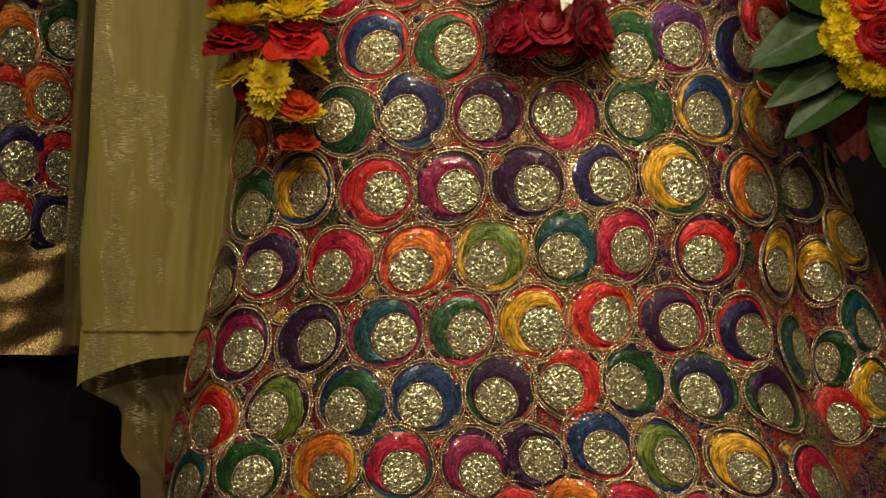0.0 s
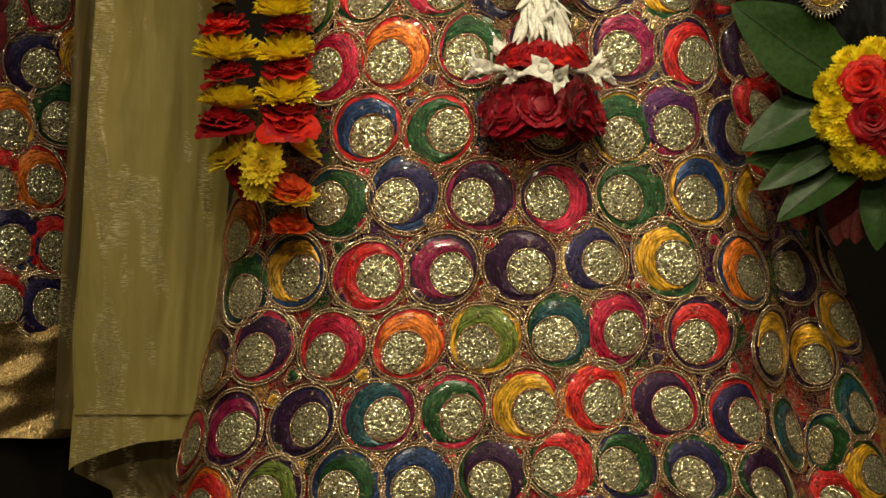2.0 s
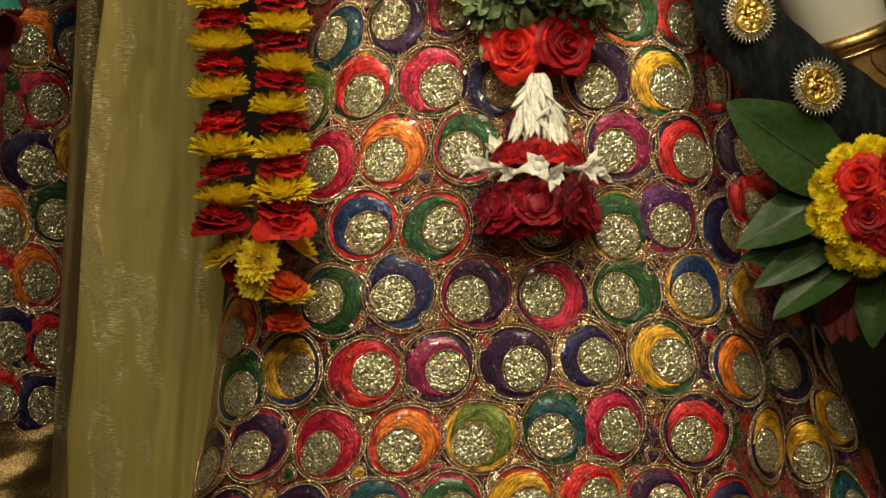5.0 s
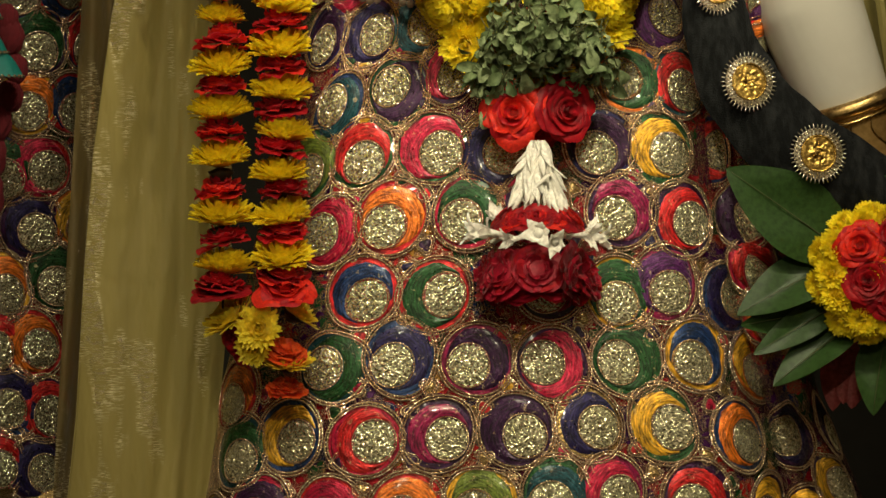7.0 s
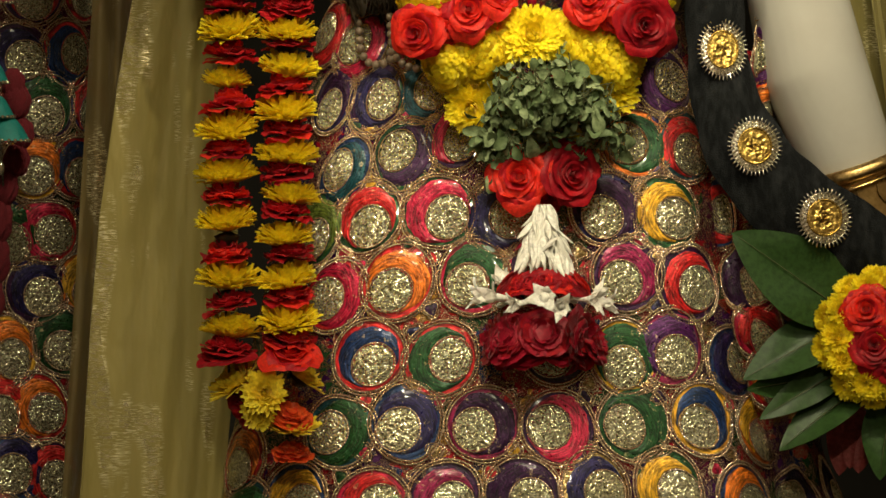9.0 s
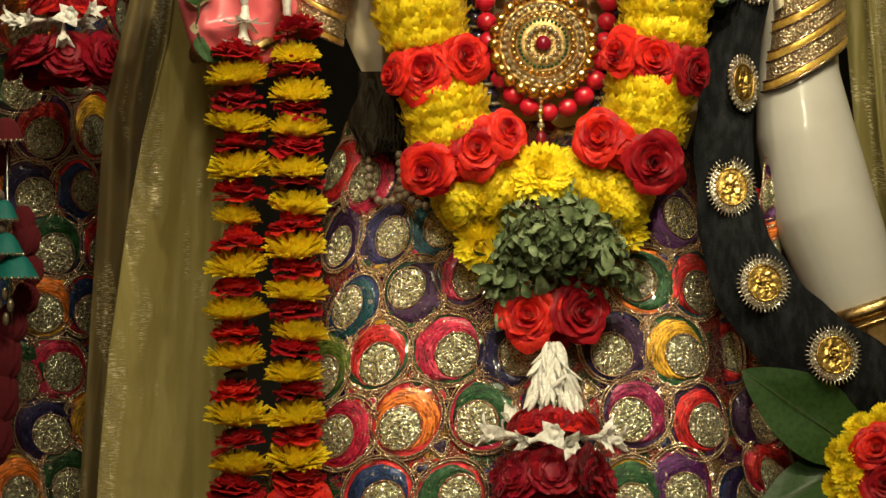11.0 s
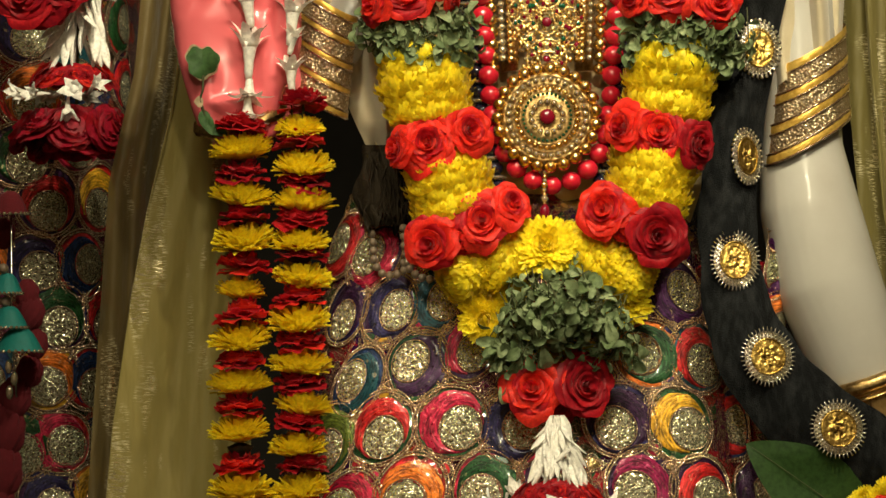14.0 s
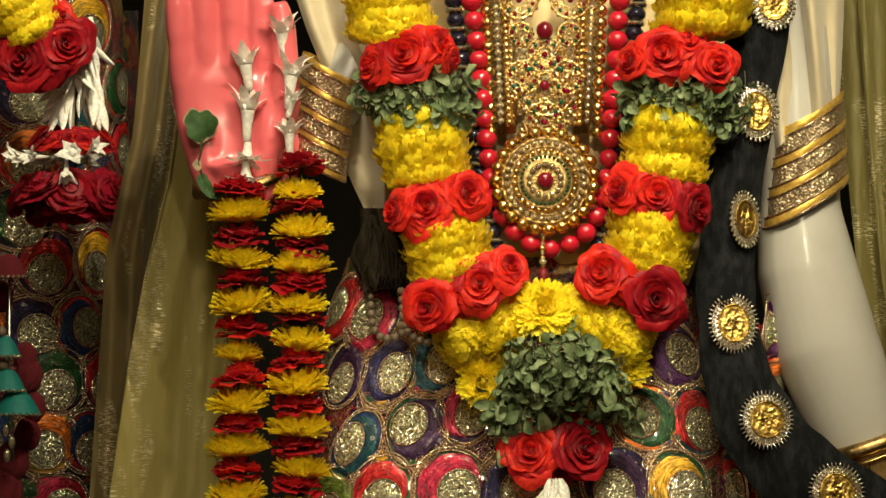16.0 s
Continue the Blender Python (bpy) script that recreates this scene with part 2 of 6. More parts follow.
M_POMPOM = plain_mat("crimson_wool", (0.15, 0.004, 0.011), (0.08, 0.002, 0.006), 0.9, 200, 0.0, 0.0, 1.0, 900)

# ---- helpers of this scene ----
RND = random.Random(7)
UNIT = 0.0005
PLACE = {}


def at(u, v, d=0.0):
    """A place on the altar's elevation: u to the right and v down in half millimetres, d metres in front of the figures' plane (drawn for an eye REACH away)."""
    k = UNIT * (REACH - d) / REACH
    return Vector(((u - 784) * k, -d, EYE - (v - 441) * k))


def span(x, d=0.0):
    return x * UNIT * (REACH - d) / REACH


def bend(x, xs, ys):
    return float(np.interp(x, xs, ys))


def mesh_of(bm, *mats, smooth=True, name="form"):
    me = bpy.data.meshes.new(name)
    bm.normal_update()
    bm.to_mesh(me)
    bm.free()
    for m in mats:
        me.materials.append(m)
    if smooth:
        me.polygons.foreach_set("use_smooth", [True] * len(me.polygons))
    return me


def thing(name, label, category, base, group="", kind="", mesh=None):
    ob = new(name, mesh)
    PLACE[ob] = base if isinstance(base, Matrix) else Matrix.Translation(base)
    ob.matrix_basis = PLACE[ob]
    return tagged(ob, label, category, group, kind)


def put(name, mesh, m, parent, label=""):
    """A mesh at the pose m in the world, as a part of parent."""
    ob = new(name, mesh)
    ob.parent = parent
    ob.matrix_parent_inverse = PLACE[parent].inverted()
    ob.matrix_basis = m
    PLACE[ob] = m
    return tagged(ob, label)


def part(name, bm, material, parent, label="", smooth=True):
    mats = material if isinstance(material, (list, tuple)) else [material]
    return put(name, mesh_of(bm, *mats, smooth=smooth, name=name), Matrix(), parent, label)


def facing(p, z, up=(0, 0, 1), scale=1.0, spin=0.0):
    """A pose at p whose z axis points along z and whose y axis leans towards up."""
    z = Vector(z).normalized()
    x = Vector(up).cross(z)
    if x.length < 1e-4:
        x = Vector((1, 0, 0)).cross(z)
    x.normalize()
    y = z.cross(x)
    m = Matrix((x, y, z)).transposed().to_4x4()
    s = scale if isinstance(scale, (tuple, list)) else (scale,) * 3
    return Matrix.Translation(p) @ m @ Matrix.Rotation(spin, 4, "Z") @ Matrix.Diagonal((*s, 1))


def grid(bm, fn, nu, nv, mat=0, close_u=False, mat_fn=None):
    """A sheet of nu by nv cells through fn(a, b), a and b from 0 to 1."""
    cols = nu if close_u else nu + 1
    vs = [[bm.verts.new(fn(i / nu, j / nv)) for j in range(nv + 1)] for i in range(cols)]
    for i in range(nu):
        for j in range(nv):
            k = (i + 1) % cols
            try:
                f = bm.faces.new((vs[i][j], vs[k][j], vs[k][j + 1], vs[i][j + 1]))
                f.material_index = mat_fn(i, j) if mat_fn else mat
            except ValueError:
                pass
    return vs


def tube(bm, pts, radii, seg=8, mat=0, caps=True):
    """A round tube along points, with a radius for each."""
    rings, prev = [], None
    n = len(pts)
    for i, p in enumerate(pts):
        p = Vector(p)
        t = (Vector(pts[min(i + 1, n - 1)]) - Vector(pts[max(i - 1, 0)])).normalized()
        if prev is None:
            a = t.orthogonal().normalized()
        else:
            a = (prev - t * prev.dot(t)).normalized()
        prev = a
        b = t.cross(a)
        r = radii[i] if isinstance(radii, (list, tuple)) else radii
        ra, rb = r if isinstance(r, tuple) else (r, r)
        rings.append([bm.verts.new(p + a * ra * math.cos(q) + b * rb * math.sin(q)) for q in (2 * math.pi * k / seg for k in range(seg))])
    for r0, r1 in zip(rings, rings[1:]):
        for k in range(seg):
            bm.faces.new((r0[k], r0[(k + 1) % seg], r1[(k + 1) % seg], r1[k])).material_index = mat
    if caps:
        for r, flip in ((rings[0], True), (rings[-1], False)):
            bm.faces.new(r[::-1] if flip else r).material_index = mat


def ball(bm, p, r, u=10, v=7, mat=0, squash=(1, 1, 1)):
    m = Matrix.Translation(p) @ Matrix.Diagonal((*squash, 1))
    made = bmesh.ops.create_uvsphere(bm, u_segments=u, v_segments=v, radius=r, matrix=m)
    for vert in made["verts"]:
        for f in vert.link_faces:
            f.material_index = mat


def rope_ring(bm, rad, thick, turns, seg=96, minor=6, mat=0, z=0.0, centre=(0, 0)):
    """A ring of twisted cord."""
    def fn(a, b):
        th, ph = 2 * math.pi * a, 2 * math.pi * b
        r = thick * (1 + 0.42 * math.sin(turns * th + 0.6 * math.sin(ph)))
        q = rad + r * math.cos(ph)
        return (centre[0] + q * math.cos(th), centre[1] + q * math.sin(th), z + r * math.sin(ph))
    grid(bm, fn, seg, minor, mat, close_u=True)


# ---- the hall ----


def box_mesh(bm, lo, hi, mat=0, bevel=0.0):
    vs = bmesh.ops.create_cube(bm, size=1.0, matrix=Matrix.LocRotScale((Vector(lo) + Vector(hi)) / 2, None, Vector(hi) - Vector(lo)))["verts"]
    fs = {f for v in vs for f in v.link_faces}
    for f in fs:
        f.material_index = mat
    if bevel:
        bmesh.ops.bevel(bm, geom=list({e for f in fs for e in f.edges}), offset=bevel, segments=2, affect="EDGES")


def slab(name, lo, hi, material, label, category):
    bm = bmesh.new()
    box_mesh(bm, lo, hi, 0, 0.01)
    return thing(name, label, category, Matrix(), kind="structure", mesh=mesh_of(bm, material, smooth=False, name=name))


slab("floor", (-3.2, -6.2, -0.1), (3.2, 1.4, 0.0), M_STONE, "polished dark stone floor of the hall", "floor")
# Unseen ceiling and plaster walls, added so the metals reflect warm mid tones.
slab("ceiling", (-3.2, -6.2, 4.2), (3.2, 1.4, 4.3), M_WALL, "unseen plastered ceiling added as a warm surround", "ceiling")
slab("wall_back", (-3.2, 1.2, 0.0), (3.2, 1.4, 4.2), M_DARK, "dark draped wall behind the altar figures", "wall")
slab("wall_front", (-3.2, -6.2, 0.0), (3.2, -6.0, 4.2), M_WALL, "unseen plastered wall facing the altar, added for reflections", "wall")
slab("wall_west", (-3.2, -6.0, 0.0), (-3.0, 1.2, 4.2), M_WALL, "unseen plastered side wall added for reflections", "wall")
slab("wall_east", (3.0, -6.0, 0.0), (3.2, 1.2, 4.2), M_WALL, "unseen plastered side wall added for reflections", "wall")
slab("altar_platform", (-2.4, -0.55, 0.0), (2.4, 1.1, 0.52), M_STONE, "dark stone altar platform under the figures", "altar")

# ---- the painted skirt ----
# each entry: the foil disc's place, the side on which its crescent swells, and the crescent's inner and outer paint
MEDALLIONS = (
    "580,60,R,RC,0.7,8 632,80,R,CP,0.75,14",
    "588,195,T,PI,0.62,12 680,178,L,IP,0.78,6 765,160,L,TG,0.8,10 1185,145,L,VP,0.85,-4",
    "603,302,R,TB,0.72,14 705,268,R,PG,0.84,18 818,250,LT,CP,0.8,14 1000,250,T,RG 1108,255,R,GO 1218,275,TL,RT,0.9",
    "560,425,T,LG,0.8,8 657,402,TL,RG,0.95,8 793,385,LT,CG 905,385,L,IP 1065,385,TR,PI 1195,387,LT,YG",
    "581,530,RT,CR,0.95 693,515,TR,OR 828,505,TR,GC 960,500,T,PC 1098,500,TR,MP 1232,510,LT,RP",
    "662,646,TL,BR 799,636,L,GR 976,631,TR,CP 1103,651,T,GY 1196,632,TL,VM 1306,641,L,IB",
    "586,766,R,GT 706,761,TR,IB 841,761,RT,PM 971,756,R,CP 1103,756,RT,GG 1236,756,TR,BY 1344,780,T,YO",
    "426,831,T,OR 539,896,LT,YB 674,896,L,RC 803,891,LT,MP 941,886,LT,PP 1069,871,LT,I- 1201,871,LT,YG 1331,896,LT,OB",
    "438,931,TL,GT 456,1036,TR,PC 581,1036,TR,CR 718,1031,TR,OR 851,1021,TR,LY 986,1006,TR,TG 1106,996,LT,CM 1236,1011,TR,RP 1366,1031,TR,YP",
    "383,1066,TL,PY 421,1176,LT,MP 553,1161,LT,PI 688,1151,LT,TM 821,1146,LT,GC 951,1136,LT,YR 1071,1121,LT,RO 1194,1131,LT,PC 1326,1151,LT,IR 1408,1176,L,TG,0.9",
    "345,1197,L,CR 352,1316,TR,RO 466,1291,RT,LP 603,1283,TR,GB 733,1276,TR,BB 871,1266,TR,PG 986,1241,RT,RG 1099,1241,RT,GI 1231,1256,TR,IG 1366,1276,TR,PG",
    "302,1345,L,CR 320,1421,TL,TL 436,1406,TL,GG 571,1401,TL,OY 703,1396,TL,CT 841,1401,TL,MP 951,1371,L,PI 1066,1361,TL,BC 1186,1376,LT,LB 1321,1396,TL,YP 1456,1421,TL,CP",
    "381,1536,T,RO 511,1531,TL,CO 646,1526,TL,GB 781,1526,T,CV 911,1501,T,RC 1011,1481,T,OR 1111,1496,T,CR 1241,1511,TL,CB 1381,1531,T,GY 1511,1541,T,TG",
)
FOLD_MEDALLIONS = (
    "1340,100,R,VR,0.6 1352,215,T,OR,0.6 1286,380,L,RB,0.7 1335,505,LT,PP,0.9 1350,600,T,RC,0.8 1362,690,T,OR,0.7",
    "1404,886,R,IP,0.85 1478,885,T,PI,0.7",
    "1450,1051,T,YP,0.9 1500,975,L,YP,0.8",
    "1462,1195,R,GT,0.7,14 1526,1138,TL,TG,0.9",
    "1490,1303,T,RP 1556,1250,L,YG",
)
SIDES = {"L": 180, "LT": 155, "TL": 125, "T": 90, "TR": 55, "RT": 25, "R": 0}


def sheet_at(u, v, d):
    """at() for whole arrays."""
    k = UNIT * (REACH - d) / REACH
    return np.stack(((u - 784) * k, -d, EYE - (v - 441) * k), axis=-1)


def skirt_edge(v):
    left = np.interp(v, (-30, 100, 400, 800, 1021, 1231, 1433, 1700), (596, 556, 494, 404, 372, 316, 268, 200))
    right = np.interp(v, (-30, 180, 400, 640, 751, 831, 951, 1111, 1251, 1433, 1700), (1200, 1264, 1308, 1336, 1352, 1376, 1400, 1408, 1440, 1518, 1580))
    return left, right


def skirt_sheet(a, v):
    """The skirt's surface: a = 0 at the figure's left silhouette, 1 at its right, through the front."""
    left, right = skirt_edge(v)
    deep = np.interp(v, (-30, 300, 1433, 1700), (0.058, 0.10, 0.17, 0.185))
    q = np.pi * (1 - a)
    sway = 1 + 0.035 * np.sin(9 * q + 0.002 * v) * np.interp(v, (0, 500, 1433), (0.3, 0.7, 1.6))
    d = deep * np.maximum(0.0, np.sin(q)) ** 0.72 * sway
    return sheet_at((left + right) / 2 + (right - left) / 2 * np.cos(q), v, d)


def skirt_at(a, v):
    return Vector(skirt_sheet(np.float64(a), np.float64(v)))


def skirt_across(u, v):
    left, right = skirt_edge(v)
    c = max(-0.99, min(0.99, (u - (left + right) / 2) / ((right - left) / 2)))
    return 1 - math.acos(c) / math.pi


def fold_shape(v):
    mid = np.interp(v, (80, 300, 500, 700, 800, 1000, 1433, 1700), (1335, 1305, 1330, 1365, 1385, 1425, 1490, 1530))
    half = np.interp(v, (80, 300, 500, 700, 800, 950, 1150, 1433, 1700), (45, 60, 80, 75, 72, 105, 150, 180, 200))
    return mid, half


def fold_sheet(a, v):
    """The side fold of the skirt that trails behind its front."""
    mid, half = fold_shape(v)
    q = np.pi * (1 - a)
    d = np.interp(v, (600, 850), (-0.005, -0.035)) + 0.075 * np.sin(q) * (1 + 0.10 * np.sin(7 * q + 0.01 * v))
    return sheet_at(mid + half * np.cos(q), v, d)


def fold_at(a, v):
    return Vector(fold_sheet(np.float64(a), np.float64(v)))


def fold_across(u, v):
    mid, half = fold_shape(v)
    return 1 - math.acos(max(-0.97, min(0.97, (u - mid) / half))) / math.pi


def laid_on(mesh, local, sheet, across, u, v):
    """A copy of a flat mesh laid on a surface, so that it follows the cloth; local sets it in the cloth's own plane, round the place (u, v)."""
    me = mesh.copy()
    n = len(me.vertices)
    co = np.empty(n * 3)
    me.vertices.foreach_get("co", co)
    m = np.array(local)
    co = co.reshape(-1, 3) @ m[:3, :3].T + m[:3, 3]
    steps = np.linspace(-0.08, 1.08, 700)
    row = sheet(steps, np.full(700, float(v)))
    run = np.concatenate(([0.0], np.cumsum(np.linalg.norm(np.diff(row, axis=0), axis=1))))
    a0 = across(u, v)
    a = np.interp(np.interp(a0, steps, run) + co[:, 0], run, steps)
    rise = sheet(np.array([a0, a0]), np.array([v - 30.0, v + 30.0]))
    w = v - co[:, 1] * 60.0 / np.linalg.norm(rise[0] - rise[1])
    p = sheet(a, w)
    across_ = sheet(a + 0.002, w) - sheet(a - 0.002, w)
    up_ = sheet(a, w - 4.0) - sheet(a, w + 4.0)
    out = np.cross(across_, up_)
    out /= np.maximum(1e-9, np.linalg.norm(out, axis=1))[:, None]
    out[out[:, 1] > 0.25] *= -1
    me.vertices.foreach_set("co", (p + out * (co[:, 2:3] + 0.0012)).ravel())
    me.update()
    return me


RING, DISC, OFF = 0.0309, 0.0172, 0.0088


def brushed(me, centre=0.0):
    """Keeps, for the paint, which way the brush went: round the disc."""
    co = np.empty(len(me.vertices) * 3)
    me.vertices.foreach_get("co", co)
    co = co.reshape(-1, 3)
    x, y = co[:, 0] - centre, co[:, 1]
    r = np.maximum(1e-5, np.hypot(x, y))
    layer = me.attributes.new("stroke", "FLOAT_VECTOR", "POINT")
    layer.data.foreach_set("vector", np.stack((2.4 * x / r, 2.4 * y / r, r / 0.0019), axis=1).ravel())
    return me


def ring_mesh(rnd, outer):
    """A painted pad inside a double cord."""
    bm = bmesh.new()
    w = [rnd.uniform(-0.045, 0.045) for _ in range(4)]

    def pad(a, b):
        th = 2 * math.pi * a
        r = RING * b
        z = 0.0010 * (1 - b ** 4) + 0.0003 * math.sin(5 * th + 9 * b) * b
        return (r * math.cos(th), r * math.sin(th), z + 0.0004)
    grid(bm, pad, 40, 8, 1, close_u=True)
    rope_ring(bm, RING - 0.0004, 0.00104, 84, 336, 5, 0, 0.0014)
    rope_ring(bm, RING + 0.0022, 0.00104, 90, 360, 5, 0, 0.0011)
    for v in bm.verts:
        th = math.atan2(v.co.y, v.co.x)
        k = 1 + w[0] * math.cos(2 * th) + w[1] * math.sin(2 * th) + 0.6 * w[2] * math.cos(3 * th) + 0.5 * w[3] * math.sin(4 * th)
        v.co.x, v.co.y = v.co.x * k, v.co.y * k
    return brushed(mesh_of(bm, M_CORD, M_TISSUE if outer == "-" else M_PAINT[outer], name="medallion"))


def disc_mesh(rnd):
    """A crumpled foil disc inside its own cord."""
    bm = bmesh.new()
    rows, last = [], 12
    for j in range(last + 1):
        n = 1 if j == 0 else 6 + 5 * j
        rows.append([bm.verts.new((DISC * j / last * math.cos(q) + rnd.gauss(0, 0.0003), DISC * j / last * math.sin(q) + rnd.gauss(0, 0.0003), 0.0038 + rnd.gauss(0, 0.00034) - 0.0014 * (j / last) ** 3)) for q in (2 * math.pi * (k + 0.5 * (j % 2)) / n for k in range(n))])
    for r0, r1 in zip(rows, rows[1:]):
        n0, n1 = len(r0), len(r1)
        for k in range(n1):
            a, b = r1[k], r1[(k + 1) % n1]
            c = r0[int(round((k + 0.5) * n0 / n1)) % n0]
            bm.faces.new((c, a, b))
            c2 = r0[int(round((k + 1.5) * n0 / n1)) % n0]
            if c2 is not c:
                try:
                    bm.faces.new((c, b, c2))
                except ValueError:
                    pass
    flat = len(bm.faces)
    rope_ring(bm, DISC + 0.0010, 0.00085, 50, 200, 5, 1, 0.0026)
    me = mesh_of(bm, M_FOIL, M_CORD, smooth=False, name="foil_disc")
    me.polygons.foreach_set("use_smooth", [i >= flat for i in range(len(me.polygons))])
    return me


def crescent_mesh(inner, rnd):
    """The painted crescent that swells on the +x side, between the disc and the cord."""
    bm = bmesh.new()
    ro, wob = RING - 0.0018, rnd.uniform(0, 6)
    reach = math.radians(rnd.uniform(128, 158))
    full = rnd.uniform(0.76, 0.93)

    def fn(a, b):
        th = -reach + 2 * reach * a
        taper = min(1, 5 * min(a, 1 - a) + 0.04)
        o = Vector((ro * math.cos(th), ro * math.sin(th)))
        c = Vector((-OFF, 0))
        i = c + (o - c).normalized() * (DISC + 0.0021)
        k = b * (full + 0.06 * math.sin(2.2 * th + wob)) * (0.3 + 0.7 * taper) + (0.022 * math.sin(8 * th + wob) + 0.018 * math.sin(19 * th + 2 * wob)) * (1 if b > 0.2 else 0)
        p = i.lerp(o, min(k, 1.0))
        if (o - c).length < DISC + 0.0023:
            p = i
        z = 0.0020 + 0.0010 * math.sin(math.pi * b) - 0.0012 * (p.length / ro) ** 4
        return (p.x, p.y, z)
    grid(bm, fn, 48, 6, 0)
    return brushed(mesh_of(bm, M_PAINT[inner], name="crescent"), -OFF)


RINGS = {c: [ring_mesh(random.Random(k), c) for k in range(4)] for c in "-" + "".join(PAINTS)}
DISCS = [disc_mesh(random.Random(20 + k)) for k in range(8)]
CRESCENTS = {}


def crescent(pair):
    if pair not in CRESCENTS:
        CRESCENTS[pair] = [crescent_mesh(pair, random.Random(hash_of(pair) + k)) for k in range(3)]
    return RND.choice(CRESCENTS[pair])


def knot_mesh(rnd, key):
    """A small painted pad between the medallions, edged with cord."""
    bm = bmesh.new()
    k3 = rnd.uniform(0.10, 0.22)
    shape = lambda th: 1 + k3 * math.cos(3 * th)
    grid(bm, lambda a, b: (0.0052 * b * shape(6.2832 * a) * math.cos(6.2832 * a), 0.0052 * b * shape(6.2832 * a) * math.sin(6.2832 * a), 0.0012 * (1 - b * b) + 0.0004), 18, 3, 1, close_u=True)
    for rad in (0.0055, 0.0076):
        first = len(bm.verts)
        rope_ring(bm, rad, 0.0008, int(rad * 2400), int(rad * 8400), 5, 0, 0.0007)
        bm.verts.ensure_lookup_table()
        for v in bm.verts[first:]:
            f = shape(math.atan2(v.co.y, v.co.x))
            v.co.x, v.co.y = v.co.x * f, v.co.y * f
    return brushed(mesh_of(bm, M_CORD, M_PAINT[key] if key in M_PAINT else M_TISSUE, name="knot"), 0.02)


KNOTS = [knot_mesh(random.Random(60 + i), k) for i, k in enumerate("RCP-G-YRIP-C")]


def hash_of(s):
    return sum(ord(c) * 31 ** i for i, c in enumerate(s))


def medallion(parent, sheet, across, u, v, side, pair, narrow=1.0, tilt=0.0, size=1.0):
    """A medallion sewn on the cloth, its disc at (u, v); narrow and tilt: how the gathers squeeze it."""
    ang = math.radians(SIDES[side] + RND.uniform(-9, 9))
    m = Matrix.Rotation(-math.radians(tilt), 4, "Z") @ Matrix.Diagonal((size * narrow, size * RND.uniform(1.0, 1.05), size, 1)) @ Matrix.Rotation(ang, 4, "Z")
    off = Matrix.Translation((OFF, 0, 0))
    spin = lambda: Matrix.Rotation(RND.uniform(0, 6.28), 4, "Z")
    ring = put("medallion", laid_on(RND.choice(RINGS[pair[1]]), m @ off @ spin(), sheet, across, u, v), Matrix(), parent)
    put("crescent", laid_on(crescent(pair[0]), m @ off, sheet, across, u, v), Matrix(), ring)
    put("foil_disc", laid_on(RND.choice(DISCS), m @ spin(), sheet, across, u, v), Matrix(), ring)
    return ring


def sewn(parent, sheet, across, item, size=1.0):
    """One entry of the lists above: place, side, paints and, where the cloth is gathered, width and tilt."""
    u, v, side, pair, *rest = item.split(",")
    narrow, tilt = [float(x) for x in rest] + [1.0, 0.0][len(rest):]
    medallion(parent, sheet, across, int(u), int(v), side, pair, narrow, tilt, size)
    return int(u), int(v)


def skirt():
    ob = thing("skirt", "long flared gold skirt covered with painted foil medallions", "skirt", at(880, 1795))
    bm = bmesh.new()
    grid(bm, lambda a, b: skirt_at(a, -30 + 1825 * b), 150, 110, 0)
    grid(bm, lambda a, b: skirt_at(a, -30 + 1825 * b) + Vector((0, -1.9 * skirt_at(a, -30 + 1825 * b).y, 0)), 30, 20, 0)
    part("cloth", bm, M_CLOTH, ob)
    bm = bmesh.new()
    grid(bm, lambda a, b: fold_at(a, 90 + 1705 * b), 30, 80, 0)
    grid(bm, lambda a, b: fold_at(a, 90 + 1705 * b) + Vector((0, 0.05, 0)), 10, 10, 0)
    part("side_fold", bm, M_CLOTH, ob, "painted cloth fold trailing behind")
    for row in MEDALLIONS:
        places = []
        for item in row.split():
            places.append(sewn(ob, skirt_sheet, skirt_across, item))
        for (u0, v0), (u1, v1) in zip(places, places[1:]):
            if u1 - u0 < 160:
                for lift in (-52, 38):
                    turn = Matrix.Rotation(RND.uniform(0, 6.28), 4, "Z")
                    put("cord_knot", laid_on(RND.choice(KNOTS), turn, skirt_sheet, skirt_across, (u0 + u1) / 2 + RND.uniform(-4, 4), (v0 + v1) / 2 + lift), Matrix(), ob)
    for row in FOLD_MEDALLIONS:
        for item in row.split():
            sewn(ob, fold_sheet, fold_across, item, 0.95)


skirt()

# ---- the neighbouring figure's skirt ----
BEHIND = -0.26


def far_sheet(a, v):
    q = np.pi * (1 - a)
    half = np.interp(v, (-500, 300, 1000, 1300), (300, 330, 380, 400))
    d = BEHIND - 0.13 + 0.15 * np.sin(q) * (1 + 0.04 * np.sin(8 * q + 0.004 * v))
    return sheet_at(-110 + half * np.cos(q), v, d)


def far_at(a, v):
    return Vector(far_sheet(np.float64(a), np.float64(v)))


def far_across(u, v):
    half = bend(v, (-500, 300, 1000, 1300), (300, 330, 380, 400))
    return 1 - math.acos(max(-0.97, min(0.97, (u + 110) / half))) / math.pi


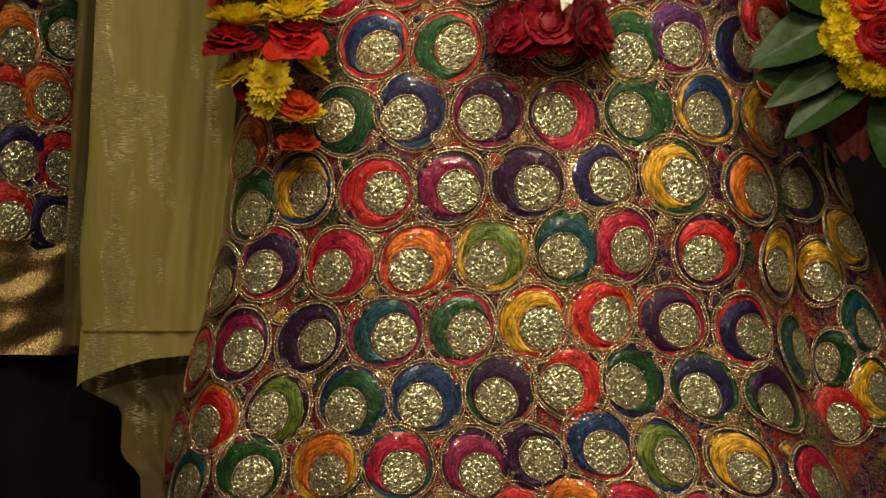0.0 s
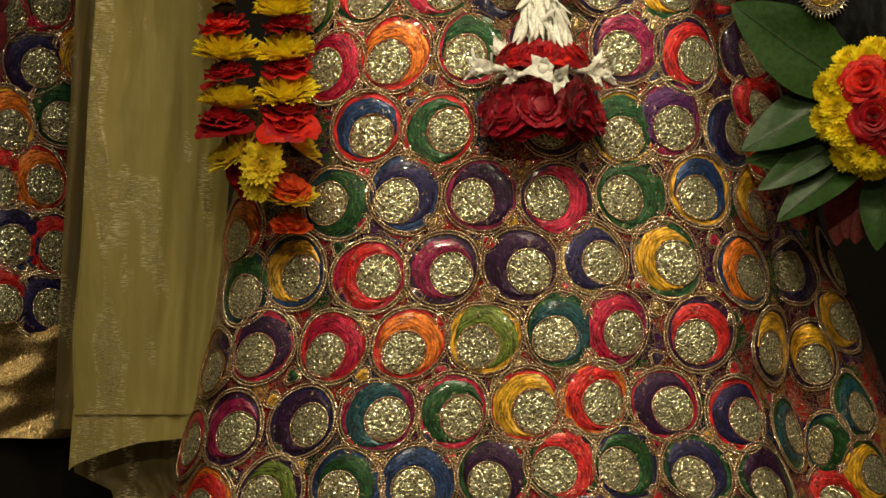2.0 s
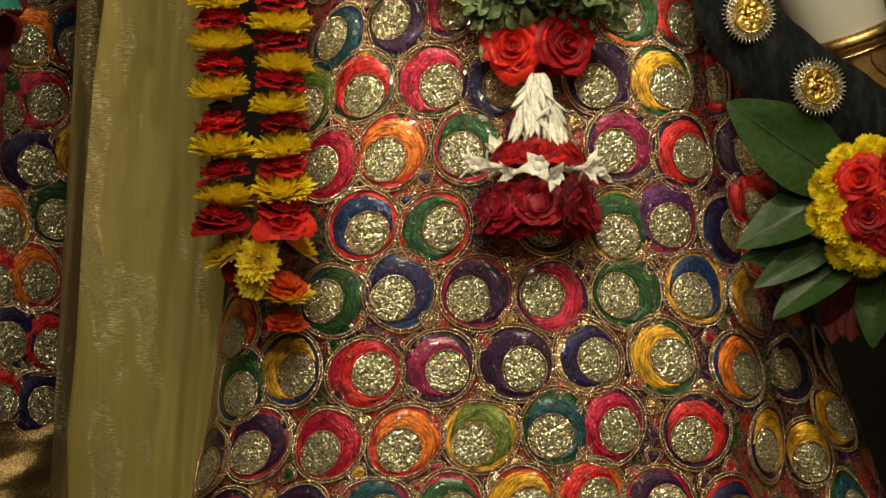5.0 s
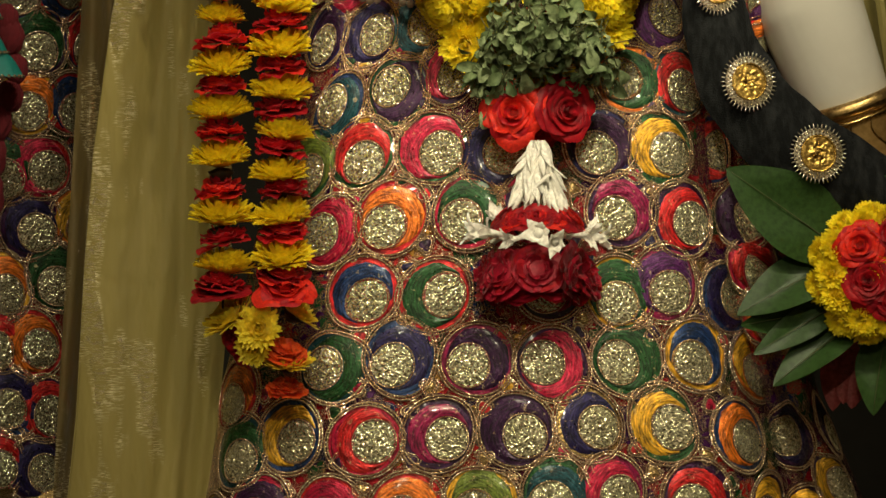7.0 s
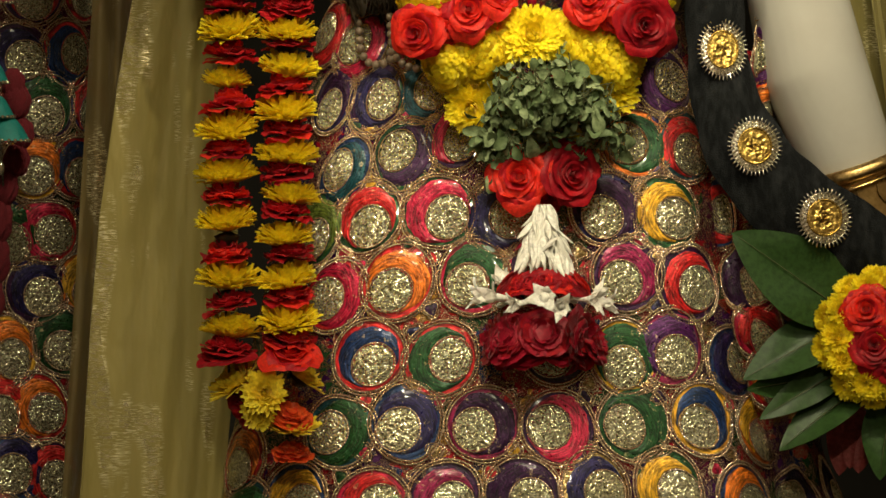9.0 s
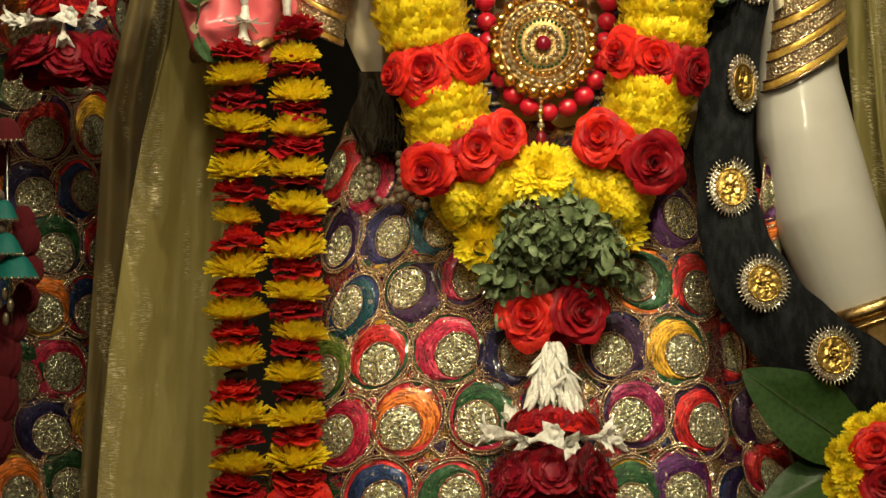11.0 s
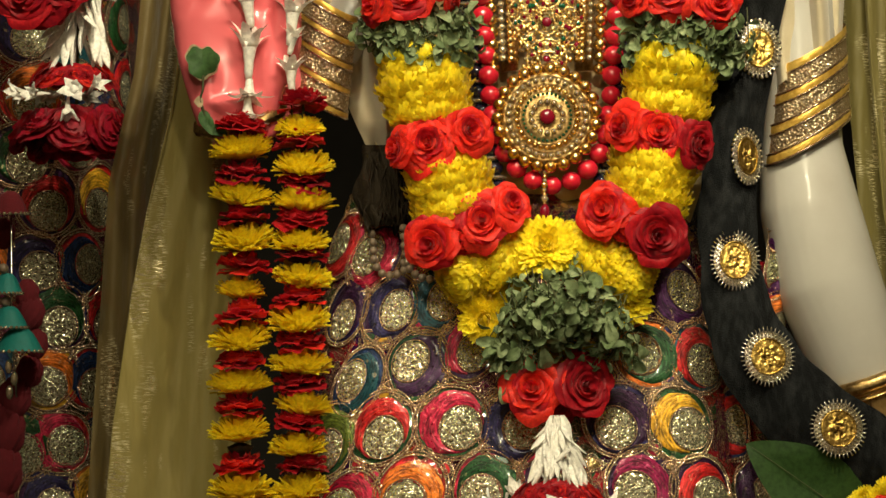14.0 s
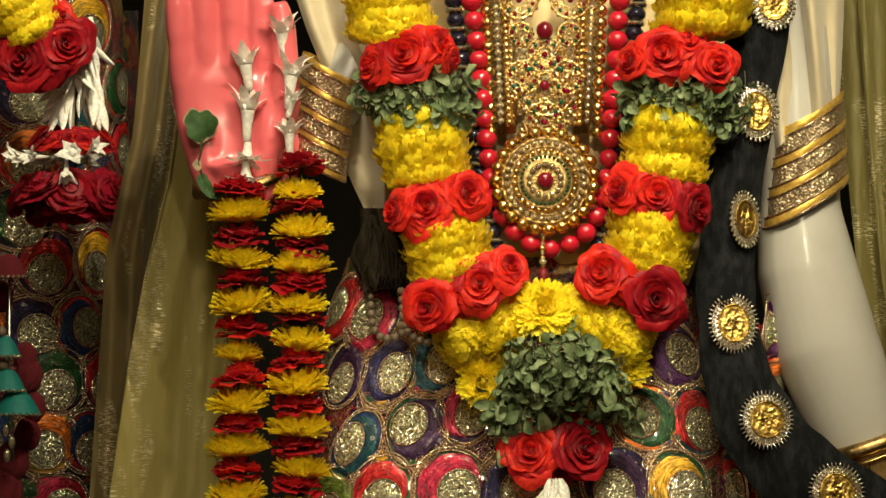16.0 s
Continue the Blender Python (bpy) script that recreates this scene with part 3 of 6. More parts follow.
FAR_MEDALLIONS = (
    "25,-309,TL,IP 205,-334,L,GR 130,-430,T,YR 40,-440,T,GB 110,-235,TL,TB 200,-215,T,RP 30,-190,T,OR 20,-85,TL,GP 110,-110,T,RC",
    "45,106,LT,IP 130,95,L,BR 60,0,T,RP 145,-5,T,YR 80,206,T,GP 160,205,T,RI 60,311,T,OY 140,315,T,BR",
    "95,415,LT,CR 20,430,T,GI 75,525,TL,IP 155,520,T,YO 20,635,TL,OY 110,620,T,GG 80,731,LT,OR 0,735,T,RP",
    "22,838,TR,IB 100,850,TL,RP 5,945,TL,RC 88,952,LT,IP -60,520,T,GB -60,740,T,CR -50,300,T,BT -60,100,T,OR",
)


def far_skirt():
    ob = thing("neighbour_skirt", "painted medallion skirt of the neighbouring figure, with gold hem", "skirt", at(-110, 1260, BEHIND))
    bm = bmesh.new()
    grid(bm, lambda a, b: far_at(a, -520 + 1500 * b), 50, 50, 0)
    grid(bm, lambda a, b: far_at(a, -520 + 1500 * b) * 1.0 + Vector((0, 0.16, 0)), 10, 10, 0)
    part("cloth", bm, M_CLOTH, ob)
    bm = bmesh.new()
    grid(bm, lambda a, b: far_at(a, 978 + 205 * b) + Vector((0, -0.006 + 0.004 * math.sin(50 * a + 9 * b) + 0.003 * math.sin(23 * b + 31 * a), 0)), 120, 16, 0)
    part("hem", bm, M_TISSUE, ob, "crumpled gold tissue hem")
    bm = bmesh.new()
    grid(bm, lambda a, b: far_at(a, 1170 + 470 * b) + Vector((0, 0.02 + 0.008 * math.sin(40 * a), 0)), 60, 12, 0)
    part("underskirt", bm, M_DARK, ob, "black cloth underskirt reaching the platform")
    for row in FAR_MEDALLIONS:
        for item in row.split():
            sewn(ob, far_sheet, far_across, item, 1.03)


far_skirt()

# ---- organza hangings ----


def cloth_sheet(bm, edge_l, edge_r, v0, v1, d, waves, amp, nu=60, nv=60, hem=None, seed=0.0):
    """A hanging sheet between two edges given as functions of v, gathered in soft waves."""
    def fn(a, b):
        v = v0 + (v1 - v0) * b
        if hem:
            v = v0 + (hem(a) - v0) * b
        u = edge_l(v) + (edge_r(v) - edge_l(v)) * a
        w = amp * math.sin(waves * 2 * math.pi * a + 1.2 * math.sin(0.004 * v + seed) + seed) + 0.5 * amp * math.sin(0.007 * v + 7 * a + seed) + amp * 0.5 * math.sin(23 * a * a + 0.002 * v)
        return at(u, v, d + w)
    grid(bm, fn, nu, nv)


def organza():
    ob = thing("organza_shawl", "long gold organza shawl hanging beside the painted skirt", "shawl", at(280, 1300, -0.04))
    front = lambda v: bend(v, (-560, -353, -173, 0, 147, 388, 588, 851, 1001, 1141), (325, 300, 277, 236, 210, 177, 161, 146, 130, 131))
    skirt_side = lambda v: bend(v, (-520, 0, 600, 1150, 1300), (400, 425, 420, 372, 360))
    bm = bmesh.new()
    cloth_sheet(bm, front, skirt_side, -560, 1142, -0.015, 0.9, 0.0035, 70, 90)
    part("front_layer", bm, M_SHEER, ob)
    bm = bmesh.new()
    tube(bm, [at(front(v), v, -0.014 + 0.0007 * math.sin(0.05 * v)) for v in range(-550, 1142, 12)], (0.0009), 6)
    part("rolled_edge", bm, M_SHEER, ob, "narrow rolled edge")
    bm = bmesh.new()
    cloth_sheet(bm, lambda v: bend(v, (1100, 1240), (131, 120)), lambda v: bend(v, (1100, 1300), (372, 350)), 1130, 1240, -0.018, 0.9, 0.003, 50, 24, hem=lambda a: 1243 - 38 * min(1, a * 1.9) ** 0.6 - 24 * a)
    part("lower_layer", bm, M_SHEER, ob)
    bm = bmesh.new()
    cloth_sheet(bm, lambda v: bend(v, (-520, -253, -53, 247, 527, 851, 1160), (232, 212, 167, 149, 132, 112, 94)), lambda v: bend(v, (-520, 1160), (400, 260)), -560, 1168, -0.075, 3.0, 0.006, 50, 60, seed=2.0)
    part("back_layer", bm, M_SHEER_DIM, ob, "thin organza layer behind, its shade in the colour")
    bm = bmesh.new()
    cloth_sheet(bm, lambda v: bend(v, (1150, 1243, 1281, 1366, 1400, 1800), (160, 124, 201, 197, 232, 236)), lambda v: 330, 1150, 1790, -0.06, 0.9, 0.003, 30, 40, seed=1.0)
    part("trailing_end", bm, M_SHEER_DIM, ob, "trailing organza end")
    right = thing("organza_veil", "sheer gold organza veil falling beside the marble arm", "veil", at(1560, 300, 0.0))
    bm = bmesh.new()
    cloth_sheet(bm, lambda v: bend(v, (-520, -250, 0, 300), (1462, 1478, 1500, 1545)), lambda v: 1760, -520, 420, -0.01, 3.0, 0.008, 60, 50, seed=0.7)
    part("fall", bm, M_VEIL, right)
    bm = bmesh.new()
    cloth_sheet(bm, lambda v: bend(v, (-520, -250, 0, 300), (1462, 1478, 1500, 1545)) + 42, lambda v: bend(v, (-520, -250, 0, 300), (1462, 1478, 1500, 1545)) + 58, -520, 420, 0.004, 0.4, 0.002, 6, 50, seed=0.7)
    part("border", bm, M_VEIL, right, "denser woven gold border")


organza()

# ---- flowers ----


def joined(bm):
    """Welds the petals where they grow out of one point."""
    bmesh.ops.remove_doubles(bm, verts=[v for v in bm.verts if abs(v.co.x) + abs(v.co.y) < 2e-4], dist=3e-4)
    return bm


def heart(bm, rad, high):
    """The closed heart of a flower, under its petals."""
    def fn(a, b):
        r = rad * math.sin(math.pi * b) * (1 + 0.05 * math.sin(5 * 6.2832 * a + 7 * b))
        return (r * math.cos(6.2832 * a), r * math.sin(6.2832 * a), high * (0.5 - 0.5 * math.cos(math.pi * b)) if b > 0 else 0.0)
    grid(bm, fn, 24, 8, 0, close_u=True)


def rose_mesh(seed, material, open_=1.0, flat=1.0, other=None):
    """A garden rose of unit radius that opens along +z: a tight spiral within broad crumpled petals."""
    rnd = random.Random(seed)
    bm = bmesh.new()
    n = 24
    for i in range(n):
        t = (i + 0.6) / n
        a0 = i * 2.39996 + rnd.uniform(-0.3, 0.3)
        reach = 0.09 + 0.88 * t ** 0.95 * open_ + rnd.uniform(-0.06, 0.06)
        high = (0.86 - 0.40 * t) * flat + rnd.uniform(-0.06, 0.06)
        half = (2.0 - 1.05 * t) * rnd.uniform(0.85, 1.15)
        ph, p2, ruf = rnd.uniform(0, 6.28), rnd.uniform(0, 6.28), rnd.uniform(0.03, 0.08) * (0.3 + t)
        lip = (0.08 + 0.34 * t) * rnd.uniform(0.6, 1.3)

        def fn(a, b, a0=a0, reach=reach, high=high, half=half, ph=ph, p2=p2, ruf=ruf, lip=lip, t=t):
            w = 2 * a - 1
            s = b * (1 - 0.20 * abs(w) ** 2.5 * b)
            roll = max(0.0, s - 0.62) / 0.38
            rho = reach * (s ** 0.5) + lip * roll ** 1.4 * 0.42
            z = high * s ** 1.1 - lip * roll ** 2 * 0.8
            z += ruf * (math.sin(3.4 * w + ph) + 0.6 * math.sin(7 * w + p2 + 3 * b)) * b * b
            az = a0 + half * w * (0.35 + 0.65 * math.sin(math.pi * (0.15 + 0.62 * b)))
            rho *= 1 + (0.05 * math.sin(3 * w + p2) + 0.03 * math.sin(8 * w + ph)) * b * b
            return (rho * math.cos(az), rho * math.sin(az), z)
        grid(bm, fn, 12, 8, 1 if rnd.random() < 0.4 else 0)
    heart(bm, 0.60 * open_, 0.40 * flat)
    return mesh_of(joined(bm), material, other or material, name="rose")


def mum_mesh(seed, material, rings, petals, calyx=True, spread=(10, 80), length=(0.95, 0.45)):
    """A chrysanthemum of unit radius facing +z: rings of spoon-shaped petals over a dark calyx."""
    rnd = random.Random(seed)
    bm = bmesh.new()
    for j in range(rings):
        f = j / max(1, rings - 1)
        elev = math.radians(spread[0] + (spread[1] - spread[0]) * f)
        k = max(7, int(petals * (1 - 0.55 * f)))
        for i in range(k):
            az = 2 * math.pi * (i + 0.5 * (j % 2)) / k + rnd.uniform(-0.09, 0.09)
            el = elev + rnd.uniform(-0.16, 0.16)
            ln = (length[0] + (length[1] - length[0]) * f) * rnd.uniform(0.86, 1.08)
            wd = 0.068 * rnd.uniform(0.8, 1.25)
            curl = rnd.uniform(0.05, 0.55)
            start = 0.10 * (1 - f)

            def fn(a, b, az=az, el=el, ln=ln, wd=wd, curl=curl, start=start):
                w = 2 * a - 1
                r = (start + ln * b) if b > 0 else 0.0
                e = el + curl * b * b * 0.6
                x = r * math.cos(e)
                z = 0.08 + r * math.sin(e) * 0.9
                side = w * wd * (0.35 + 1.25 * math.sin(math.pi * min(1, 0.15 + 0.75 * b)) ** 0.8) * (0.55 if b > 0.97 else 1) * (1 if b > 0 else 0)
                z += 0.05 * w * w * b
                return (x * math.cos(az) - side * math.sin(az), x * math.sin(az) + side * math.cos(az), z)
            grid(bm, fn, 2, 4, 0)
    if calyx:
        def cup(a, b):
            th = 2 * math.pi * a
            r = 0.10 + 0.42 * b ** 1.3 if b < 0.99 else 0.0
            return (r * math.cos(th), r * math.sin(th), -0.36 + 0.46 * b if b < 0.99 else 0.08)
        grid(bm, cup, 12, 4, 1, close_u=True)
    return mesh_of(joined(bm), material, M_CALYX, name="mum")


def cup_mum_mesh(seed, material):
    """A half-open mum of unit radius seen from its side: a bowl of blunt overlapping petals on a dark calyx."""
    rnd = random.Random(seed)
    bm = bmesh.new()
    lop = rnd.uniform(0, 6.28)
    for j, (el, ln, k) in enumerate(((0.40, 1.00, 30), (0.52, 1.08, 36), (0.66, 1.12, 36), (0.82, 1.12, 32), (1.00, 1.06, 26), (1.22, 1.0, 16))):
        for i in range(k):
            az = 2 * math.pi * (i + 0.5 * (j % 2)) / k + rnd.uniform(-0.08, 0.08)
            e0 = el + rnd.gauss(0, 0.07) + 0.10 * math.sin(az + lop)
            l0, wd = ln * rnd.uniform(0.88, 1.06), rnd.uniform(0.070, 0.098)
            curl = rnd.uniform(-0.16, 0.12)

            def fn(a, b, az=az, e0=e0, l0=l0, wd=wd, curl=curl):
                w = 2 * a - 1
                r = 0.14 + (l0 - 0.14) * b * (1 - 0.05 * w * w * b) if b > 0 else 0.0
                e = e0 + curl * b * b
                side = w * wd * (0.55 + 0.75 * math.sin(math.pi * 0.5 * min(1, b * 1.3))) * ((1 - ((b - 0.6) / 0.4) ** 4 * 0.5) if b > 0.6 else 1) * (1 if b > 0 else 0)
                x, z = r * math.cos(e), 0.02 + r * math.sin(e) * 0.85 + 0.055 * w * w * b
                return (x * math.cos(az) - side * math.sin(az), x * math.sin(az) + side * math.cos(az), z)
            grid(bm, fn, 2, 5, mat_fn=lambda i, j: 2 if j < 1 else 0)

    def cup(a, b):
        r = (0.12, 0.20, 0.30, 0.40, 0.0)[min(4, int(b * 4 + 0.5))]
        return (r * math.cos(6.2832 * a), r * math.sin(6.2832 * a), -0.46 + 0.50 * b if b < 0.99 else 0.08)
    grid(bm, cup, 14, 4, 1, close_u=True)
    return mesh_of(joined(bm), material, M_CALYX, M_MUM_BASE, name="mum")


def wheel_mesh(seed, material):
    """A mum pressed flat on a string and seen from all sides: close petals out to every side of +z."""
    rnd = random.Random(seed)
    bm = bmesh.new()
    for j in range(8):
        el = -0.85 + 1.30 * j / 7
        k = int(46 * (1 - 0.25 * abs(el)))
        for i in range(k):
            az = 2 * math.pi * (i + 0.5 * (j % 2)) / k + rnd.gauss(0, 0.05)
            e0 = el + rnd.gauss(0, 0.10)
            ln, wd = rnd.uniform(0.92, 1.05) * (1 - 0.12 * abs(el + 0.2)), rnd.uniform(0.062, 0.085)
            curl = rnd.uniform(0.30, 0.95)

            def fn(a, b, az=az, e0=e0, ln=ln, wd=wd, curl=curl):
                w = 2 * a - 1
                r = 0.74 + (ln - 0.74) * b if b > 0 else 0.0
                e = e0 + curl * b
                side = w * wd * (0.7 + 0.5 * math.sin(math.pi * 0.5 * b)) * (0.55 if b > 0.97 else 1) * (1 if b > 0 else 0)
                x, z = r * math.cos(e), r * math.sin(e) * 0.8 + 0.085 * w * w * b
                return (x * math.cos(az) - side * math.sin(az), x * math.sin(az) + side * math.cos(az), z)
            grid(bm, fn, 2, 4, 0)

    def core(a, b):
        r = 0.86 * math.sin(math.pi * b) * (1 + 0.05 * math.sin(24 * 6.2832 * a) * math.sin(17 * b))
        return (r * math.cos(6.2832 * a), r * math.sin(6.2832 * a), -0.46 * math.cos(math.pi * b) if 0 < b < 1 else 0.0)
    grid(bm, core, 48, 10, 0, close_u=True)
    return mesh_of(joined(bm), material, name="mum")


def rosette_mesh(seed, material, other=None):
    """A rose pressed between its neighbours on a string: thick ruffled petals out to all sides of +z."""
    rnd = random.Random(seed)
    bm = bmesh.new()
    for j, (el0, n) in enumerate(((-0.22, 6), (-0.02, 7), (0.18, 7), (0.38, 6), (0.58, 5), (0.85, 4))):
        for i in range(n):
            az, el = 2 * math.pi * (i + 0.5 * (j % 2)) / n + rnd.uniform(-0.25, 0.25), el0 + rnd.gauss(0, 0.08)
            ln, wd, ph, ruf = rnd.uniform(0.86, 1.06) - 0.05 * j, rnd.uniform(0.55, 0.8), rnd.uniform(0, 6.3), rnd.uniform(0.03, 0.08)
            roll = rnd.uniform(0.04, 0.16)

            def fn(a, b, az=az, el=el, ln=ln, wd=wd, ph=ph, ruf=ruf, roll=roll):
                w = 2 * a - 1
                r = ln * (b - 0.10 * max(0, b - 0.8) / 0.2 * abs(math.sin(ph))) * (1 - 0.08 * w ** 4 * b)
                e = el + 0.22 * b * b
                z = r * math.sin(e) + ruf * (math.sin(4 * w + ph) + 0.5 * math.sin(9 * w + 2 * ph)) * b * b - roll * max(0, (b - 0.7) / 0.3) ** 2
                th = az + w * wd * math.sin(math.pi * (0.12 + 0.55 * b))
                x = r * math.cos(e)
                return (x * math.cos(th), x * math.sin(th), z)
            grid(bm, fn, 9, 6, 1 if rnd.random() < 0.5 else 0)
    heart(bm, 0.55, 0.34)
    return mesh_of(joined(bm), material, other or material, name="rose")


def herb_mesh(seed, wide, high, deep, count, leaf=0.0082):
    """A bunch of small rounded leaves on fine stems."""
    rnd = random.Random(seed)
    bm = bmesh.new()
    for i in range(int(count * 0.26)):
        q, r_ = rnd.uniform(0, 6.283), rnd.random() ** 0.5
        p = Vector((wide * r_ * math.cos(q), -deep * (1 - r_ * r_) ** 0.5 * rnd.uniform(0.4, 1.1), high * r_ * math.sin(q)))
        p *= 1.0 + 0.22 * max(0.0, rnd.gauss(0, 1)) * r_
        n = Vector((p.x / wide * 0.7 + rnd.gauss(0, 0.45), -0.9 + rnd.gauss(0, 0.35), p.z / high * 0.5 + rnd.gauss(0, 0.45))).normalized()
        m = facing(p, n, (rnd.gauss(0, 0.6), 0, -1 + rnd.gauss(0, 0.6)))
        for k in range(rnd.choice((3, 4, 5))):
            turn = Matrix.Rotation(rnd.gauss(0, 0.95), 4, "Z") @ Matrix.Rotation(rnd.gauss(0, 0.5), 4, "X") @ Matrix.Rotation(rnd.gauss(0, 0.5), 4, "Y")
            big = 1.5 if rnd.random() < 0.14 else rnd.uniform(0.75, 1.12)
            ln, wd = big * leaf * rnd.uniform(1.1, 1.7), big * leaf * rnd.uniform(0.34, 0.52)
            cup = rnd.uniform(0.1, 0.5)
            at_ = m @ Matrix.Translation((rnd.gauss(0, 0.002), 0.004 * k - 0.006, rnd.gauss(0, 0.002))) @ turn

            def fn(a, b, at_=at_, ln=ln, wd=wd, cup=cup):
                w = 2 * a - 1
                x = w * wd * math.sin(math.pi * min(1, 0.05 + 0.85 * b ** 1.25)) ** 0.8
                return at_ @ Vector((x, ln * b, cup * ln * (b - b * b) + 0.7 * x * x / wd))
            grid(bm, fn, 2, 5, 0)
        tube(bm, [m @ Vector((0, -0.020, -0.002)), m @ Vector((0.001, 0.0, 0)), m @ Vector((0, 0.012, 0))], 0.0006, 4, 1)
    return mesh_of(bm, M_HERB, M_STEM, name="leaf_bunch")


def bud_mesh(seed, material=None):
    """A tuberose floret of unit length along -z: a slim tube that opens in pointed petals."""
    rnd = random.Random(seed)
    bm = bmesh.new()
    tube(bm, [(0, 0, 0.02), (0.012, 0, -0.2), (0.02, 0, -0.42), (0.01, 0, -0.6), (0.0, 0, -0.64), (0.0, 0, -0.50)], [0.035, 0.055, 0.085, 0.115, 0.10, 0.00001], 8, 0)
    for i in range(6):
        az = i * math.pi / 3 + rnd.uniform(-0.25, 0.25)
        out, ln = rnd.uniform(0.10, 0.46), rnd.uniform(0.30, 0.52)

        def fn(a, b, az=az, out=out, ln=ln):
            w = 2 * a - 1
            r = 0.09 + out * b ** 1.8 if b > 0 else 0.0
            side = w * 0.14 * math.sin(math.pi * min(1, 0.28 + 0.70 * b)) * (1 if b > 0 else 0)
            z = -0.50 - ln * (b - 0.22 * b ** 3 * out / 0.3) + 0.05 * w * w * b
            return (r * math.cos(az) - side * math.sin(az), r * math.sin(az) + side * math.cos(az), z)
        grid(bm, fn, 3, 6, 0)
    return mesh_of(joined(bm), material or M_WHITE, name="bud")


def floret_mesh(seed, curl):
    """A tuberose floret of unit length along +z: a waxy tube that opens in six pointed petals, curl > 0 bends them out."""
    rnd = random.Random(seed)
    bm = bmesh.new()
    tube(bm, [(0, 0, 0), (0.012, 0, 0.12), (0.015, 0, 0.30), (0.0, 0, 0.50), (0, 0, 0.64), (0, 0, 0.55)], [0.055, 0.078, 0.088, 0.118, 0.15, 0.00001], 12, 0)
    for i in range(8):
        az = i * 2 * math.pi / 8 + rnd.uniform(-0.2, 0.2)
        low = 0.50 if i % 2 else 0.60
        ln, out = rnd.uniform(0.36, 0.48), curl * rnd.uniform(0.5, 1.6) + (0.10 if i % 2 else 0.0)

        def fn(a, b, az=az, ln=ln, out=out, low=low):
            w = 2 * a - 1
            if b == 0:
                return (0, 0, 0.55)
            e = 1.35 - 2.3 * out * b
            r = 0.12 + ln * b * math.cos(e)
            z = low + ln * b * math.sin(max(e, -1.1))
            side = w * 0.105 * math.sin(math.pi * (0.30 + 0.68 * b)) ** 0.8
            r -= 0.05 * w * w * (1 - b)
            return (r * math.cos(az) - side * math.sin(az), r * math.sin(az) + side * math.cos(az), z)
        grid(bm, fn, 4, 8, 0)
    return mesh_of(joined(bm), M_WHITE, name="floret")


def petal_bud_mesh(seed):
    """A single pointed white petal of unit length along -z."""
    rnd = random.Random(seed)
    bm = bmesh.new()
    bowx, bowy = rnd.uniform(-0.15, 0.15), rnd.uniform(0.0, 0.2)

    def fn(a, b):
        th = 2 * math.pi * a
        r = 0.125 * math.sin(math.pi * min(1, 0.08 + 0.92 * b)) ** 0.75
        return (r * math.cos(th) + bowx * b * b, 0.5 * r * math.sin(th) - bowy * b * b, -b)
    grid(bm, fn, 7, 6, 0, close_u=True)
    return mesh_of(bm, M_WHITE, name="bud")


ROSES = [rose_mesh(100 + k, M_ROSE, other=M_ROSE_MID) for k in range(5)]
ROSES_DARK = [rose_mesh(110 + k, M_ROSE_DARK, other=M_ROSE_MID) for k in range(3)]
ROSES_SIDE = [rosette_mesh(120 + k, a, b) for k, (a, b) in enumerate(((M_ROSE_MID, M_ROSE_DARK), (M_ROSE_MID, M_ROSE), (M_ROSE_DARK, M_ROSE_MID), (M_ROSE_MID, M_ROSE_MID), (M_ROSE, M_ROSE_DARK)))]
ROSES_CRIMSON = [rosette_mesh(126 + k, M_CRIMSON, M_ROSE_DARK) for k in range(3)]
ROSES_ORANGE = [rosette_mesh(130 + k, M_ROSE_ORANGE) for k in range(2)]
MUMS = [cup_mum_mesh(140 + k, M_MUM) for k in range(6)]
MUMS_PALE = [mum_mesh(150 + k, M_MUM_PALE, 6, 44, True, (20, 74)) for k in range(2)]
MUMS_FULL = [mum_mesh(160 + k, M_MUM, 9, 40, False, (2, 84), (1.0, 0.5)) for k in range(3)]
WHEELS = [wheel_mesh(170 + k, M_MUM) for k in range(4)]
BUDS = [bud_mesh(180 + k) for k in range(5)]
FLORETS = [floret_mesh(400 + k, (0.05, 0.10, 0.16, 0.45, 0.38, 0.30)[k]) for k in range(6)]
PETALS = [petal_bud_mesh(190 + k) for k in range(5)]
FRONT = Vector((0, -1, 0))
UP = Vector((0, 0, 1))


def wobble(v, k):
    return (Vector(v) + Vector((RND.gauss(0, k), RND.gauss(0, k), RND.gauss(0, k)))).normalized()


def blossom(parent, meshes, name, u, v, d, axis, half, thick=None, label=""):
    """A flower of half width half (in half millimetres), opening along axis."""
    s = span(half, d)
    return put(name, RND.choice(meshes), facing(at(u, v, d), axis, scale=(s, s, s * (thick or 1.0)), up=(0.3, 0.2, 1) if abs(Vector(axis).normalized().z) < 0.9 else (0, 1, 0), spin=RND.uniform(0, 6.28)), parent, label)


def strand(parent, points, name="string", thick=0.0012, material=None):
    bm = bmesh.new()
    tube(bm, points, thick, 6)
    return part(name, bm, material or M_STEM, parent)


# ---- the double flower string that hangs from the palm ----


